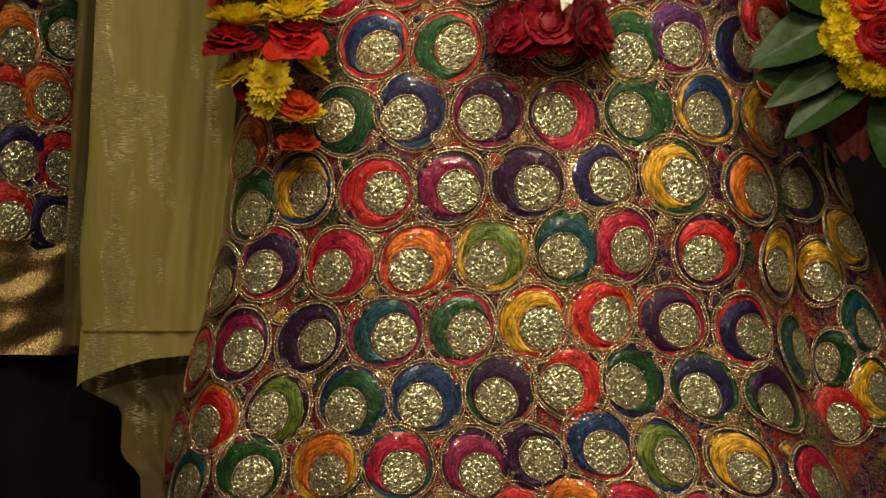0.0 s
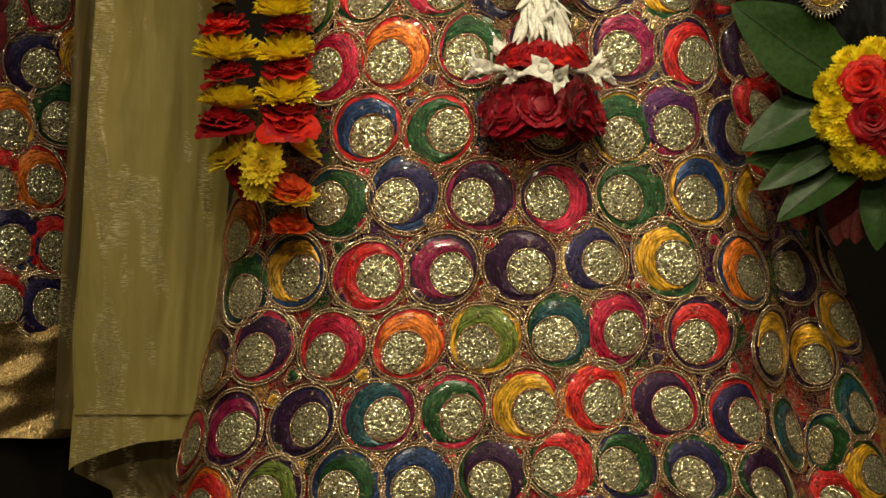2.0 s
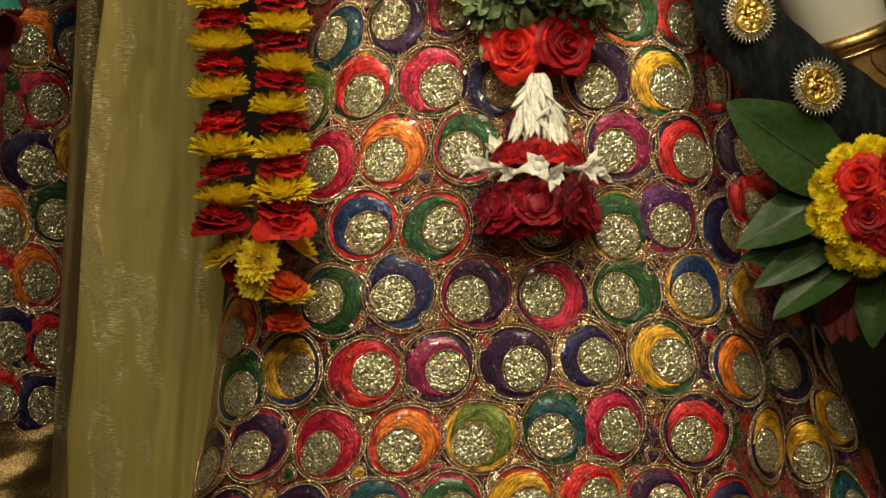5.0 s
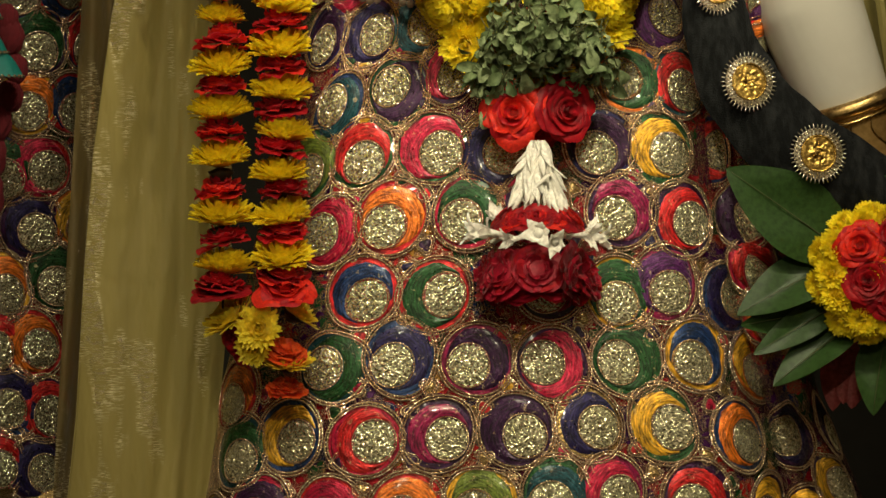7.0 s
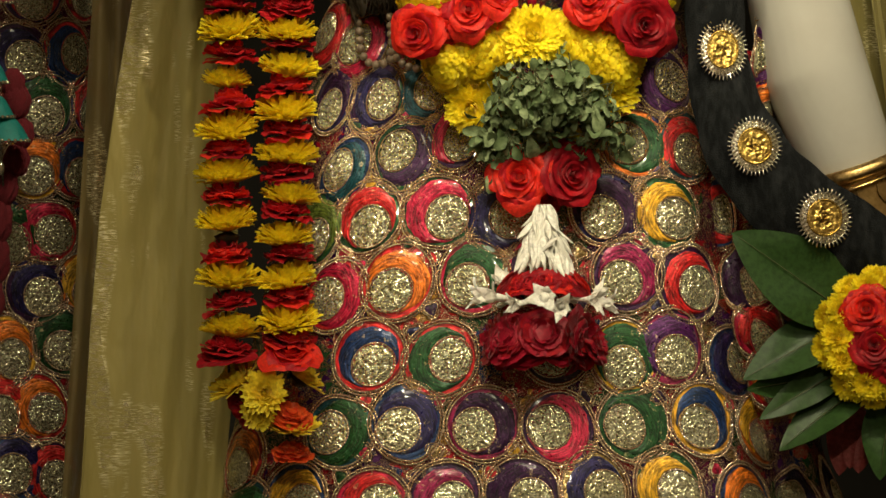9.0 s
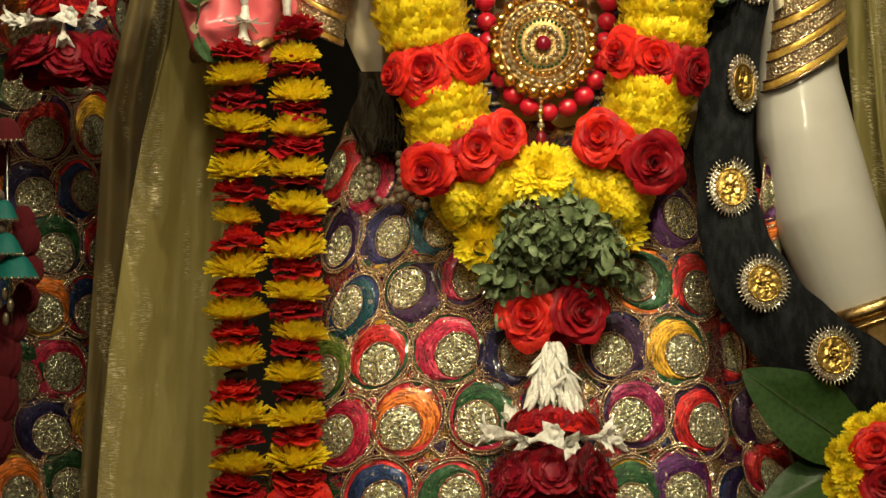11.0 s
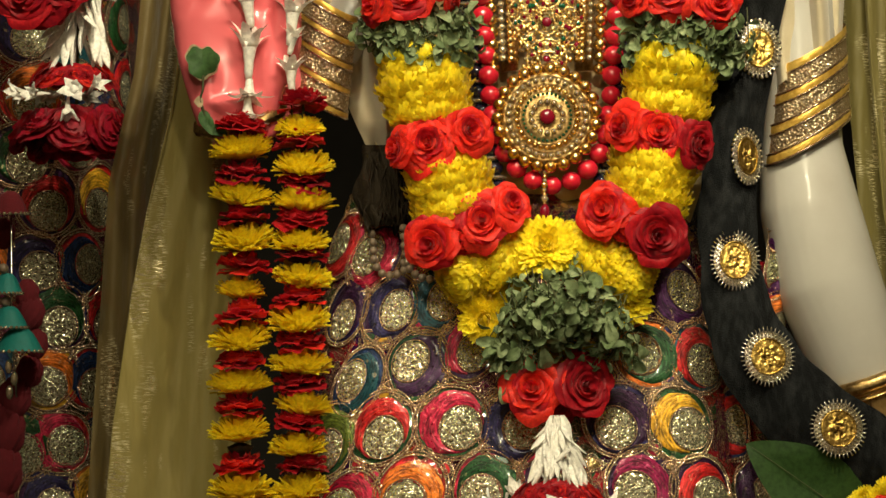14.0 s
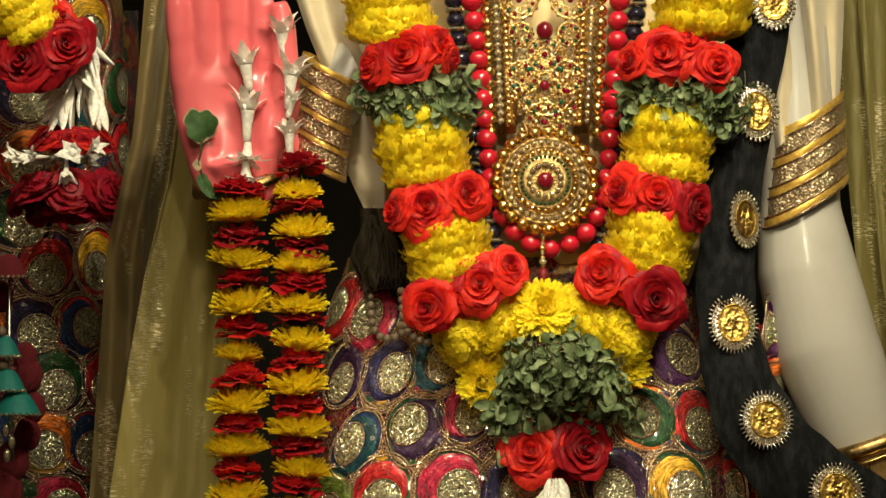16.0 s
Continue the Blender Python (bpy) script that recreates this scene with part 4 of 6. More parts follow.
def palm_garland():
    d = 0.135
    ob = thing("flower_string", "double string of yellow mums and red roses hanging from the palm", "garland", at(460, -170, d))
    yellow_a = (-114, -30, 47, 132, 222, 303, 384, 487, 575)
    yellow_b = (-158, -86, -20, 48, 112, 190, 266, 340, 412, 486, 558)
    for name_u, ys, first in ((404, yellow_a, -160), (511, yellow_b, -200)):
        strand(ob, [at(name_u + 3 * math.sin(0.02 * v), v, d) for v in range(first, 661, 20)])
        marks = list(ys) + [ys[-1] + 82]
        rose_v = [v - 33 for v in ys] + [ys[-1] + 46]
        for k, v in enumerate(ys):
            small = (name_u == 404 and v == 132) or v == -158
            u = name_u + RND.uniform(-5, 5)
            blossom(ob, MUMS, "mum", u, v + 29, d, wobble((0, RND.uniform(-0.28, -0.02), 1), 0.08), 48 if small else RND.uniform(57, 63), 1.02)
        for k, v in enumerate(rose_v):
            blossom(ob, ROSES_SIDE, "rose", name_u + RND.uniform(-5, 5), v, d + 0.002, wobble((0, -0.12, 1), 0.09), RND.uniform(50, 56), 1.08)
    blossom(ob, ROSES_DARK, "rose", 402, 640, d, wobble((-0.1, -0.3, 1), 0.05), 55, 0.6)
    blossom(ob, ROSES, "rose", 516, 636, d + 0.008, wobble((0.1, -0.55, 1), 0.05), 56, 0.8)
    # the knot at the lower end, where the two strings meet
    blossom(ob, MUMS_PALE, "mum", 425, 683, d, (-0.75, -0.5, 0.85), 58, 0.7)
    blossom(ob, MUMS_PALE, "mum", 528, 672, d - 0.006, (0.75, -0.2, 0.9), 50, 0.7)
    blossom(ob, ROSES_DARK, "rose", 436, 716, d, (-0.9, -0.7, -0.2), 40, 0.8)
    blossom(ob, MUMS_PALE, "mum", 470, 696, d + 0.016, (-0.1, -1.0, 0.15), 47, 0.7)
    blossom(ob, MUMS_PALE, "mum", 462, 726, d + 0.012, (-0.4, -0.9, -0.2), 38, 0.7)
    blossom(ob, ROSES_ORANGE, "rose", 515, 738, d + 0.004, (0.25, -0.5, 1), 46, 0.75)
    blossom(ob, MUMS_PALE, "mum", 520, 764, d + 0.004, (0.05, -0.35, 1), 54, 0.55)
    blossom(ob, ROSES_ORANGE, "rose", 518, 803, d, (0.1, -0.4, 1), 42, 0.7)
    strand(ob, [at(455, 600, d - 0.01), at(470, 690, d - 0.008), at(505, 760, d - 0.01), at(518, 800, d - 0.01)])


palm_garland()

# ---- the great garland round the neck ----


def pad_of_mums(ob, u, v, wide, layers, step, lean, d):
    """Mums pressed together along the string: layers wheels, lean the string's slope in degrees."""
    q = math.radians(lean)
    axis = Vector((math.sin(q), -0.12, math.cos(q)))
    for k in range(layers):
        f = (k - (layers - 1) / 2) * step
        blossom(ob, WHEELS, "mum", u + f * math.sin(q), v - f * math.cos(q), d + RND.uniform(-0.002, 0.002), wobble(axis, 0.07), wide * RND.uniform(1.03, 1.14), 0.66)


def leaf_bunch(ob, u, v, wide, high, d, count, seed, deep=0.034):
    tagged(put("foliage", herb_mesh(seed, span(wide, d), span(high, d), deep, count), Matrix.Translation(at(u, v, d)), ob, "tuft of small grey-green herb leaves"), kind="stuff")


def pendant(ob, cu, top, d, k=1.0, long=1.0):
    """A white bud skirt over red petals, a ring of white florets and a tier of roses."""
    if long == 1.0:
        for row, (v, half, n, ln) in enumerate((a, b, int(c * 1.5 * long), e * 0.86) for a, b, c, e in ((0, 12, 9, 42), (14, 15, 11, 44), (28, 19, 13, 44), (42, 24, 15, 44), (57, 29, 18, 44), (72, 34, 20, 44), (87, 39, 22, 44))):
            for i in range(n):
                q = math.pi * (i + 0.5 * (row % 2)) / n * 2
                u, dd = cu + k * half * math.cos(q), d + k * span(half * 0.7) * math.sin(q)
                out = Vector((-0.30 * math.cos(q), 0.30 * math.sin(q), 1.0))
                s = span(k * ln * RND.uniform(0.85, 1.15))
                put("bud", RND.choice(PETALS), facing(at(u, top + k * (v - 100) * long + k * 100, dd), wobble(out, 0.19 if RND.random() < 0.85 else 0.4), (0, 1, 0.01), (s * 1.3, s * 1.0, s * 1.05), RND.uniform(0, 6.28)), ob)
    else:
        for i in range(64):
            f, q = i / 63, i * 2.4
            u, v = cu + 22 - 14 * f + (8 + 26 * f) * math.cos(q), top - 90 + 160 * f
            axis = Vector((-0.22 * math.cos(q) * (0.3 + f), 0.25 * math.sin(q), 1.0))
            s = span(RND.uniform(56, 84))
            put("floret", RND.choice(PETALS), facing(at(u, v, d + 0.010 * math.sin(q)), wobble(axis, 0.16 if RND.random() < 0.8 else 0.45), (0, 1, 0.01), (s * 1.15, s * 0.9, s), RND.uniform(0, 6.28)), ob)
    for i in range(16):
        q = 2 * math.pi * i / 16
        axis = Vector((0.8 * math.cos(q), -0.8 * math.sin(q), 0.75))
        u, dd = cu + k * 62 * math.cos(q), d + span(k * 44) * math.sin(q)
        blossom(ob, ROSES_DARK if i % 3 else ROSES, "rose", u, top + k * 142 + 4 * math.sin(3 * q), dd, axis, k * 31, 0.55)
    for i in range(12):
        q = 2 * math.pi * (i + 0.3) / 12
        if long != 1.0 and math.cos(q) > 0.6:
            continue
        u, dd = cu + k * 70 * math.cos(q), d + span(k * 52) * math.sin(q)
        s = span(k * RND.uniform(66, 84))
        axis = -Vector((math.cos(q) + RND.gauss(0, 0.5), -math.sin(q) + RND.gauss(0, 0.3), RND.gauss(0, 0.3)))
        put("bud", RND.choice(BUDS), facing(at(u, top + k * 170, dd), axis, (0, 0.2, 1), (s * 0.8, s * 0.8, s), RND.uniform(0, 6.28)), ob)
    s = span(k * 62)
    put("bud", BUDS[0], facing(at(cu + 4, top + k * 166, d + span(k * 70)), (0.1, 1, -0.1), (0, 0, 1), (s * 1.3, s * 1.3, s * 0.5)), ob)
    for i in range(8):
        q = 2 * math.pi * (i + 0.0) / 8
        axis = Vector((0.9 * math.cos(q), -0.8 * math.sin(q), 0.42))
        u, dd = cu + k * 86 * math.cos(q), d + span(k * 56) * math.sin(q)
        blossom(ob, ROSES_CRIMSON, "rose", u, top + k * 240 - 8 * k * math.sin(q) + RND.uniform(-6, 6), dd, wobble(axis, 0.2), k * 56, 0.72)
    for i in range(6):
        q = 2 * math.pi * i / 6
        blossom(ob, ROSES_CRIMSON, "rose", cu + k * 46 * math.cos(q), top + k * 252, d + span(k * 34) * math.sin(q), wobble((math.cos(q), -math.sin(q), 0.8), 0.1), k * 50, 0.6)


def great_garland():
    d = 0.135
    ob = thing("neck_garland", "thick garland of yellow mums, red roses and green herb leaves", "garland", at(945, -480, d))
    left = [(655, -520), (690, -380), (715, -300), (728, -220), (750, -130), (775, -45), (815, 30), (870, 90), (942, 120)]
    right = [(1240, -520), (1205, -385), (1185, -300), (1160, -220), (1150, -140), (1130, -50), (1090, 30), (1020, 90), (942, 120)]
    for path in (left, right):
        strand(ob, [at(u, v, d - 0.012) for u, v in path], "string", 0.002)
    pad_of_mums(ob, 668, -482, 80, 5, 24, -8, d)
    pad_of_mums(ob, 728, -222, 80, 5, 23, -8, d)
    pad_of_mums(ob, 772, -50, 76, 5, 22, -14, d)
    pad_of_mums(ob, 1230, -492, 86, 5, 24, 8, d)
    pad_of_mums(ob, 1163, -228, 78, 5, 22, 8, d)
    pad_of_mums(ob, 1128, -52, 78, 5, 22, 12, d)
    leaf_bunch(ob, 718, -308, 94, 50, d, 340, 1)
    leaf_bunch(ob, 1186, -305, 94, 56, d, 360, 2)
    f = d + 0.012
    for u, v, half, axis, kind in (
            (698, -390, 68, (-0.15, -1, 0.1), 0), (648, -368, 48, (-0.9, -0.7, 0), 1), (752, -408, 42, (0.8, -0.8, 0.2), 0), (770, -385, 34, (0.9, -0.5, -0.3), 0),
            (737, -118, 60, (-0.15, -1, 0.1), 0), (802, -142, 50, (0.5, -1, 0.1), 0), (690, -110, 44, (-0.9, -0.6, 0), 1), (770, -150, 40, (0.2, -0.7, 0.5), 0),
            (744, 58, 58, (-0.35, -1, -0.1), 1), (828, 20, 62, (0.05, -1, 0.1), 0), (876, -8, 46, (0.5, -0.9, 0.4), 0), (790, 45, 40, (0.1, -0.8, -0.4), 0),
            (1160, -392, 62, (-0.1, -1, 0.1), 0), (1245, -372, 52, (0.35, -1, 0), 1), (1108, -378, 42, (-0.8, -0.7, 0.1), 0), (1200, -410, 40, (0.1, -0.8, 0.5), 0),
            (1146, -141, 56, (-0.05, -1, 0.05), 0), (1088, -148, 48, (-0.7, -0.8, 0.1), 0), (1204, -120, 50, (0.75, -0.8, -0.1), 1),
            (1050, 0, 60, (-0.25, -1, 0.15), 0), (1136, 42, 64, (0.2, -1, -0.1), 1), (1095, 25, 42, (0.1, -0.8, -0.3), 0)):
        blossom(ob, ROSES_DARK if kind and RND.random() < 0.4 else ROSES, "rose", u, v, f + 0.012, axis, half * 0.9, 1.0)
    # the yellow crescent where both arms meet
    for u, v, half, axis, lay in ((800, 102, 62, (-0.95, -0.3, -0.55), 3), (850, 85, 66, (-0.75, -0.3, 0.55), 3), (895, 72, 60, (-0.5, -0.4, 0.8), 3),
                                  (1090, 108, 62, (0.95, -0.3, -0.5), 3), (1045, 86, 66, (0.75, -0.3, 0.5), 3), (1000, 75, 60, (0.5, -0.4, 0.8), 3)):
        a = Vector(axis).normalized()
        for k in range(lay):
            blossom(ob, WHEELS, "mum", u + 20 * (k - 1) * a.x, v - 20 * (k - 1) * a.z, d - 0.004, wobble(a, 0.07), half, 0.62)
    for u, v in ((835, 150), (872, 130), (1068, 135), (835, 190), (1085, 160)):
        blossom(ob, MUMS_FULL, "mum", u, v, d - 0.006, wobble((0.2 * (1 if u > 945 else -1), -1, -0.3), 0.1), 46, 0.8)
    blossom(ob, MUMS_FULL, "mum", 942, 64, d + 0.016, (0.0, -1, 0.15), 54, 0.62, "bright yellow mum at the garland's centre")
    leaf_bunch(ob, 968, 168, 100, 60, d + 0.006, 260, 3, 0.04)
    leaf_bunch(ob, 912, 225, 62, 52, d + 0.002, 110, 6, 0.03)
    leaf_bunch(ob, 1030, 205, 66, 44, d + 0.002, 110, 7, 0.03)
    leaf_bunch(ob, 880, 262, 44, 46, d - 0.006, 60, 4, 0.018)
    leaf_bunch(ob, 1045, 235, 50, 36, d - 0.004, 60, 5, 0.02)
    for u in (920, 965, 1005):
        blossom(ob, MUMS_FULL, "mum", u, 258, d - 0.012, wobble((0, -1, -0.3), 0.1), 34, 0.8)
    blossom(ob, ROSES, "rose", 924, 316, d + 0.004, (-0.18, -1, 0.12), 60, 0.95)
    blossom(ob, ROSES_DARK, "rose", 1004, 312, d + 0.0, (0.45, -1, 0.1), 58, 0.95)
    blossom(ob, ROSES_DARK, "rose", 965, 335, d - 0.022, (0.0, -1, -0.4), 46, 0.8)
    pendant(ob, 962, 362, d + 0.012)


great_garland()

# ---- the marble figure ----


def statue_mat():
    """White polished marble, with the raised palm painted pink."""
    n = Nodes("painted_marble")
    split = n.add("ShaderNodeSeparateXYZ", Vector=n.pos.outputs["Position"])
    side = n.add("ShaderNodeMath", Value=split.outputs[0])
    side.operation = "LESS_THAN"
    side.inputs[1].default_value = -0.128
    vein = n.ramp(n.noise(14, 4), [(0.4, (0, 0, 0)), (0.75, (1, 1, 1))])
    white = n.mix(vein, (0.47, 0.455, 0.41), (0.41, 0.385, 0.335))
    pink = n.mix(n.noise(30, 3), (0.83, 0.17, 0.19), (0.70, 0.12, 0.14))
    n.set(Base_Color=n.mix(side.outputs[0], white, pink), Roughness=0.26, Coat_Weight=0.5, Coat_Roughness=0.12)
    return n.bump(n.noise(90, 3), 0.08, 0.001).m


def statue():
    bm = bmesh.new()
    # trunk
    tube(bm, [at(945, v, -0.03) for v in (-620, -500, -300, -100, 0, 200, 700, 1780)], [0.07, 0.075, 0.07, 0.062, 0.06, 0.06, 0.07, 0.09], 24)
    # the lowered forearm
    arm = [(1385, -520, 68), (1392, -330, 68), (1398, -115, 74), (1410, -10, 89), (1443, 130, 96), (1500, 280, 84), (1548, 400, 66), (1590, 500, 62)]
    tube(bm, [at(u, v, 0.05) for u, v, r in arm], [r * UNIT * 0.98 for u, v, r in arm], 28)
    # the raised palm
    d = 0.105
    def palm(a, b):
        v = -425 + 313 * b
        q = 2 * math.pi * a
        half = bend(b, (0, 0.03, 0.12, 0.25, 0.5, 0.8, 0.94, 1), (0, 60, 84, 98, 96, 78, 66, 0))
        mid = bend(b, (0, 0.5, 1), (372, 384, 400))
        c, s_ = math.cos(q), math.sin(q)
        c, s_ = math.copysign(abs(c) ** 0.75, c), math.copysign(abs(s_) ** 0.75, s_)
        hollow = 0.006 * math.exp(-((c / 0.5) ** 2)) * math.exp(-(((b - 0.42) / 0.25) ** 2)) if s_ > 0 else 0.0
        return at(mid + half * c, v, d + (0.019 * (half / 88) - hollow) * s_)
    grid(bm, palm, 48, 30, 0, close_u=True)
    ball(bm, at(344, -225, d + 0.006), 1.0, 20, 14, 0, (span(34), 0.014, span(80)))
    ball(bm, at(455, -255, d + 0.008), 1.0, 20, 14, 0, (span(26), 0.016, span(80)))
    for k, (u0, u1, tip) in enumerate(((304, 282, -560), (347, 330, -610), (393, 384, -620), (436, 440, -590))):
        pts, rad = [], []
        for i in range(13):
            f = i / 12
            pts.append(at(u0 + (u1 - u0) * f, -300 + (tip + 300) * f, d + bend(f, (0, 0.12, 0.4, 1), (-0.006, 0.003, 0.012, 0.020))))
            knuckle = 1 - 0.10 * max(0, math.cos(2 * math.pi * (f * 3 - 0.25))) ** 6
            rad.append(span(24.0 - 2.0 * f) * knuckle * (0.7 if i == 12 else 1))
        tube(bm, pts, rad, 14)
    tube(bm, [at(470, -235, d + 0.004), at(482, -300, d + 0.012), at(484, -370, d + 0.020), at(478, -450, d + 0.026), at(472, -490, d + 0.028)], [span(26), span(27), span(24), span(22), span(14)], 14)
    # wrist and the forearm that leads back to the body
    tube(bm, [at(388, -215, d), at(398, -150, d - 0.012), at(440, -180, d - 0.04), at(510, -250, d - 0.065), at(580, -310, d - 0.08), at(650, -430, d - 0.10)], [span(64), span(60), span(52), span(50), span(54), span(70)], 18)
    me = mesh_of(bm, statue_mat(), name="statue")
    ob = thing("statue", "white marble figure with a raised pink palm on the altar", "statue", Matrix(), mesh=me)
    m = ob.modifiers.new("blend", "REMESH")
    m.mode, m.voxel_size, m.use_smooth_shade = "VOXEL", 0.0028, True
    s = ob.modifiers.new("ease", "SMOOTH")
    s.factor, s.iterations = 0.5, 7


statue()

# ---- clothes over the figure ----


def drape(bm, rows, folds, amp, nu=40, nv=30, seed=0.0, mat=0):
    """A sheet through rows of (left u, left v, right u, right v, d), with soft lengthwise folds."""
    rows = [tuple(map(float, r)) for r in rows]
    ks = np.linspace(0, 1, len(rows))

    def fn(a, b):
        lu, lv, ru, rv, d = (bend(b, ks, [r[i] for r in rows]) for i in range(5))
        w = amp * (math.sin(folds * 2 * math.pi * a + seed + 1.5 * b) + 0.35 * math.sin(2.7 * folds * math.pi * a - 3 * b + seed))
        return at(lu + (ru - lu) * a, lv + (rv - lv) * a, d + w + 0.03 * math.sin(math.pi * a))
    grid(bm, fn, nu, nv, mat)


def brocade_mat():
    n = Nodes("gold_brocade")
    z = n.noise(1.0, 2, n.squeeze((520, 520, 520)))
    w = n.add("ShaderNodeTexVoronoi", Scale=430.0)
    n.t.links.new(n.pos.outputs["Position"], w.inputs["Vector"])
    c = n.mix(n.ramp(w.outputs["Distance"], [(0.25, (0, 0, 0)), (0.55, (1, 1, 1))]), (1.0, 0.86, 0.66), (0.46, 0.32, 0.18))
    n.set(Base_Color=n.mix(n.ramp(z, [(0.4, (0, 0, 0)), (0.6, (1, 1, 1))]), c, (0.55, 0.40, 0.22)), Metallic=0.85, Roughness=0.3)
    return n.bump(w.outputs["Distance"], 1.0, 0.002).m


M_TAN = plain_mat("tan_gold_silk", (0.62, 0.49, 0.27), (0.46, 0.34, 0.16), 0.35, 90, 0.4, 0.0, 0.5, 900)
M_BROCADE = brocade_mat()
M_SATIN = metal_mat("yellow_gold_satin", (0.92, 0.62, 0.14), (0.66, 0.38, 0.06), 0.33, 420, 1.0, 0.6)
# Brown net, its colour taken near black to hold the waist's shade.
M_SHADOW_CLOTH = plain_mat("shaded_brown_net", (0.034, 0.024, 0.013), (0.009, 0.007, 0.005), 0.7, 120, 0.0, 0.0, 1.0, 500)


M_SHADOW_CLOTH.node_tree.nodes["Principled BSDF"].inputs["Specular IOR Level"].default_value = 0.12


def cuff(ob, top, low, half0, half1, slope, d, deep, bands, bulge=14):
    """A sleeve band round the arm: raked rings of satin and brocade, each a part."""
    edges = np.linspace(0, 1, bands + 1)
    for k in range(bands):
        wide = k % 2 == 1
        b0, b1 = edges[k] + (-0.022 if wide else 0.022), edges[k + 1] + (0.022 if wide else -0.022)
        lift = 0.0 if wide else 0.0007
        bm = bmesh.new()

        def fn(a, b):
            f = b0 + (b1 - b0) * b
            q = 2 * math.pi * a
            half = half0 + (half1 - half0) * f
            u, v = top[0] + (low[0] - top[0]) * f, top[1] + (low[1] - top[1]) * f
            puff = lift * math.sin(math.pi * b)
            return at(u + (half + puff / UNIT) * math.cos(q), v - slope * half * math.cos(q) + bulge * math.sin(q), d + (deep + puff) * math.sin(q))
        grid(bm, fn, 48, 5, 0, close_u=True)
        part("brocade_band" if wide else "satin_band", bm, M_BROCADE if wide else M_SATIN, ob)
        bm = bmesh.new()
        ring = [fn(a / 60, 1.0) for a in range(61)]
        tube(bm, ring, [0.0011 * (1 + 0.3 * (i % 2)) for i in range(61)], 5, 0, False)
        part("edging_cord", bm, M_CORD, ob)


def tunic():
    ob = thing("tunic", "cream silk tunic with gold brocade cuffs on the figure", "tunic", at(945, 0, 0.0))
    bm = bmesh.new()
    drape(bm, [(640, -560, 1290, -560, 0.03), (640, -300, 1280, -300, 0.035), (640, -100, 1240, -100, 0.03), (640, 20, 1200, 20, 0.025)], 5, 0.003, 60, 40)
    part("front", bm, M_TAN, ob, "tan gold silk front")
    # the far sleeve, over the lowered arm
    bm = bmesh.new()
    grid(bm, lambda a, b: at(1405 + (74 - 12 * b + 5 * math.sin(5 * 2 * math.pi * a + 2.5 * b) + 2.5 * math.sin(11 * 2 * math.pi * a + 5 * b)) * math.cos(2 * math.pi * a), -560 + 300 * b - 50 * math.cos(2 * math.pi * a) * b, 0.05 + (0.040 - 0.006 * b + 0.012 * math.sin(6 * 2 * math.pi * a + 1.2 * b) + 0.005 * math.sin(9 * 2 * math.pi * a + 6 * b)) * math.sin(2 * math.pi * a)), 90, 24, 0, close_u=True)
    part("sleeve", bm, M_SILK, ob)
    cuff(ob, (1412, -300), (1408, -122), 66, 78, 0.55, 0.05, 0.044, 7)
    # the near sleeve, behind the raised palm
    bm = bmesh.new()
    drape(bm, [(480, -560, 700, -560, 0.015), (520, -440, 690, -440, 0.02), (560, -340, 720, -360, 0.02), (580, -215, 730, -230, 0.02), (606, -155, 735, -150, 0.025), (629, -106, 735, -98, 0.02)], 2.0, 0.009, 40, 36, 0.8)
    part("sleeve", bm, M_SILK, ob, "cream silk sleeve falling in soft folds")
    cuff(ob, (562, -378), (540, -188), 47, 50, -0.55, 0.05, 0.030, 9, 6)


tunic()


def side_bits():
    ob = thing("net_bundle", "dark gathered net bundle tucked at the waist", "cloth", at(655, 20, 0.05))
    # Widened and set forward so that it also shades the skirt's waist.
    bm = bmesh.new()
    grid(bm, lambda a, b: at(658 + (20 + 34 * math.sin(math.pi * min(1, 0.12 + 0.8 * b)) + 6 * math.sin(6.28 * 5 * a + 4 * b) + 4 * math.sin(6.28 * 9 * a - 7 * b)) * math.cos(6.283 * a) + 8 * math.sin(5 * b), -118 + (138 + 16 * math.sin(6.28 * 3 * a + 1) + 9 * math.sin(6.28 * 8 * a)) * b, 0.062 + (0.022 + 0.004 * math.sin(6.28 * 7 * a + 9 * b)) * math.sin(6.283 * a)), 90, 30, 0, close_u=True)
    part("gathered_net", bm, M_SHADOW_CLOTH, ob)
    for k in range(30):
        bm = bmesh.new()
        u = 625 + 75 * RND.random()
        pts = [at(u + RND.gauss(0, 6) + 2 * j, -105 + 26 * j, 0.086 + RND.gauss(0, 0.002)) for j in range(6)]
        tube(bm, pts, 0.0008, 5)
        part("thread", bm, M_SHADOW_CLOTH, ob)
    pearls = thing("pearl_string", "looped string of small dull pearls at the waist", "necklace", at(690, 100, 0.09))
    bm = bmesh.new()
    ball(bm, (0, 0, 0), 1.0, 10, 7)
    bead = mesh_of(bm, M_PEARL, name="pearl")
    loops = ([(630, 10), (636, 50), (640, 90), (655, 112), (680, 112), (696, 96), (692, 60), (690, 20)], [(692, 92), (712, 112), (735, 121), (765, 116), (790, 108)])
    for loop in loops:
        pts = [at(u, v, bend(u, (630, 800), (0.07, 0.115))) for u, v in loop]
        strand(pearls, pts, "thread", 0.0006, M_STEM)
        for p, s in beads_along(pts, 0.0075):
            put("pearl", bead, Matrix.Translation(p) @ Matrix.Diagonal((0.0036, 0.0036, 0.0036, 1)), pearls)


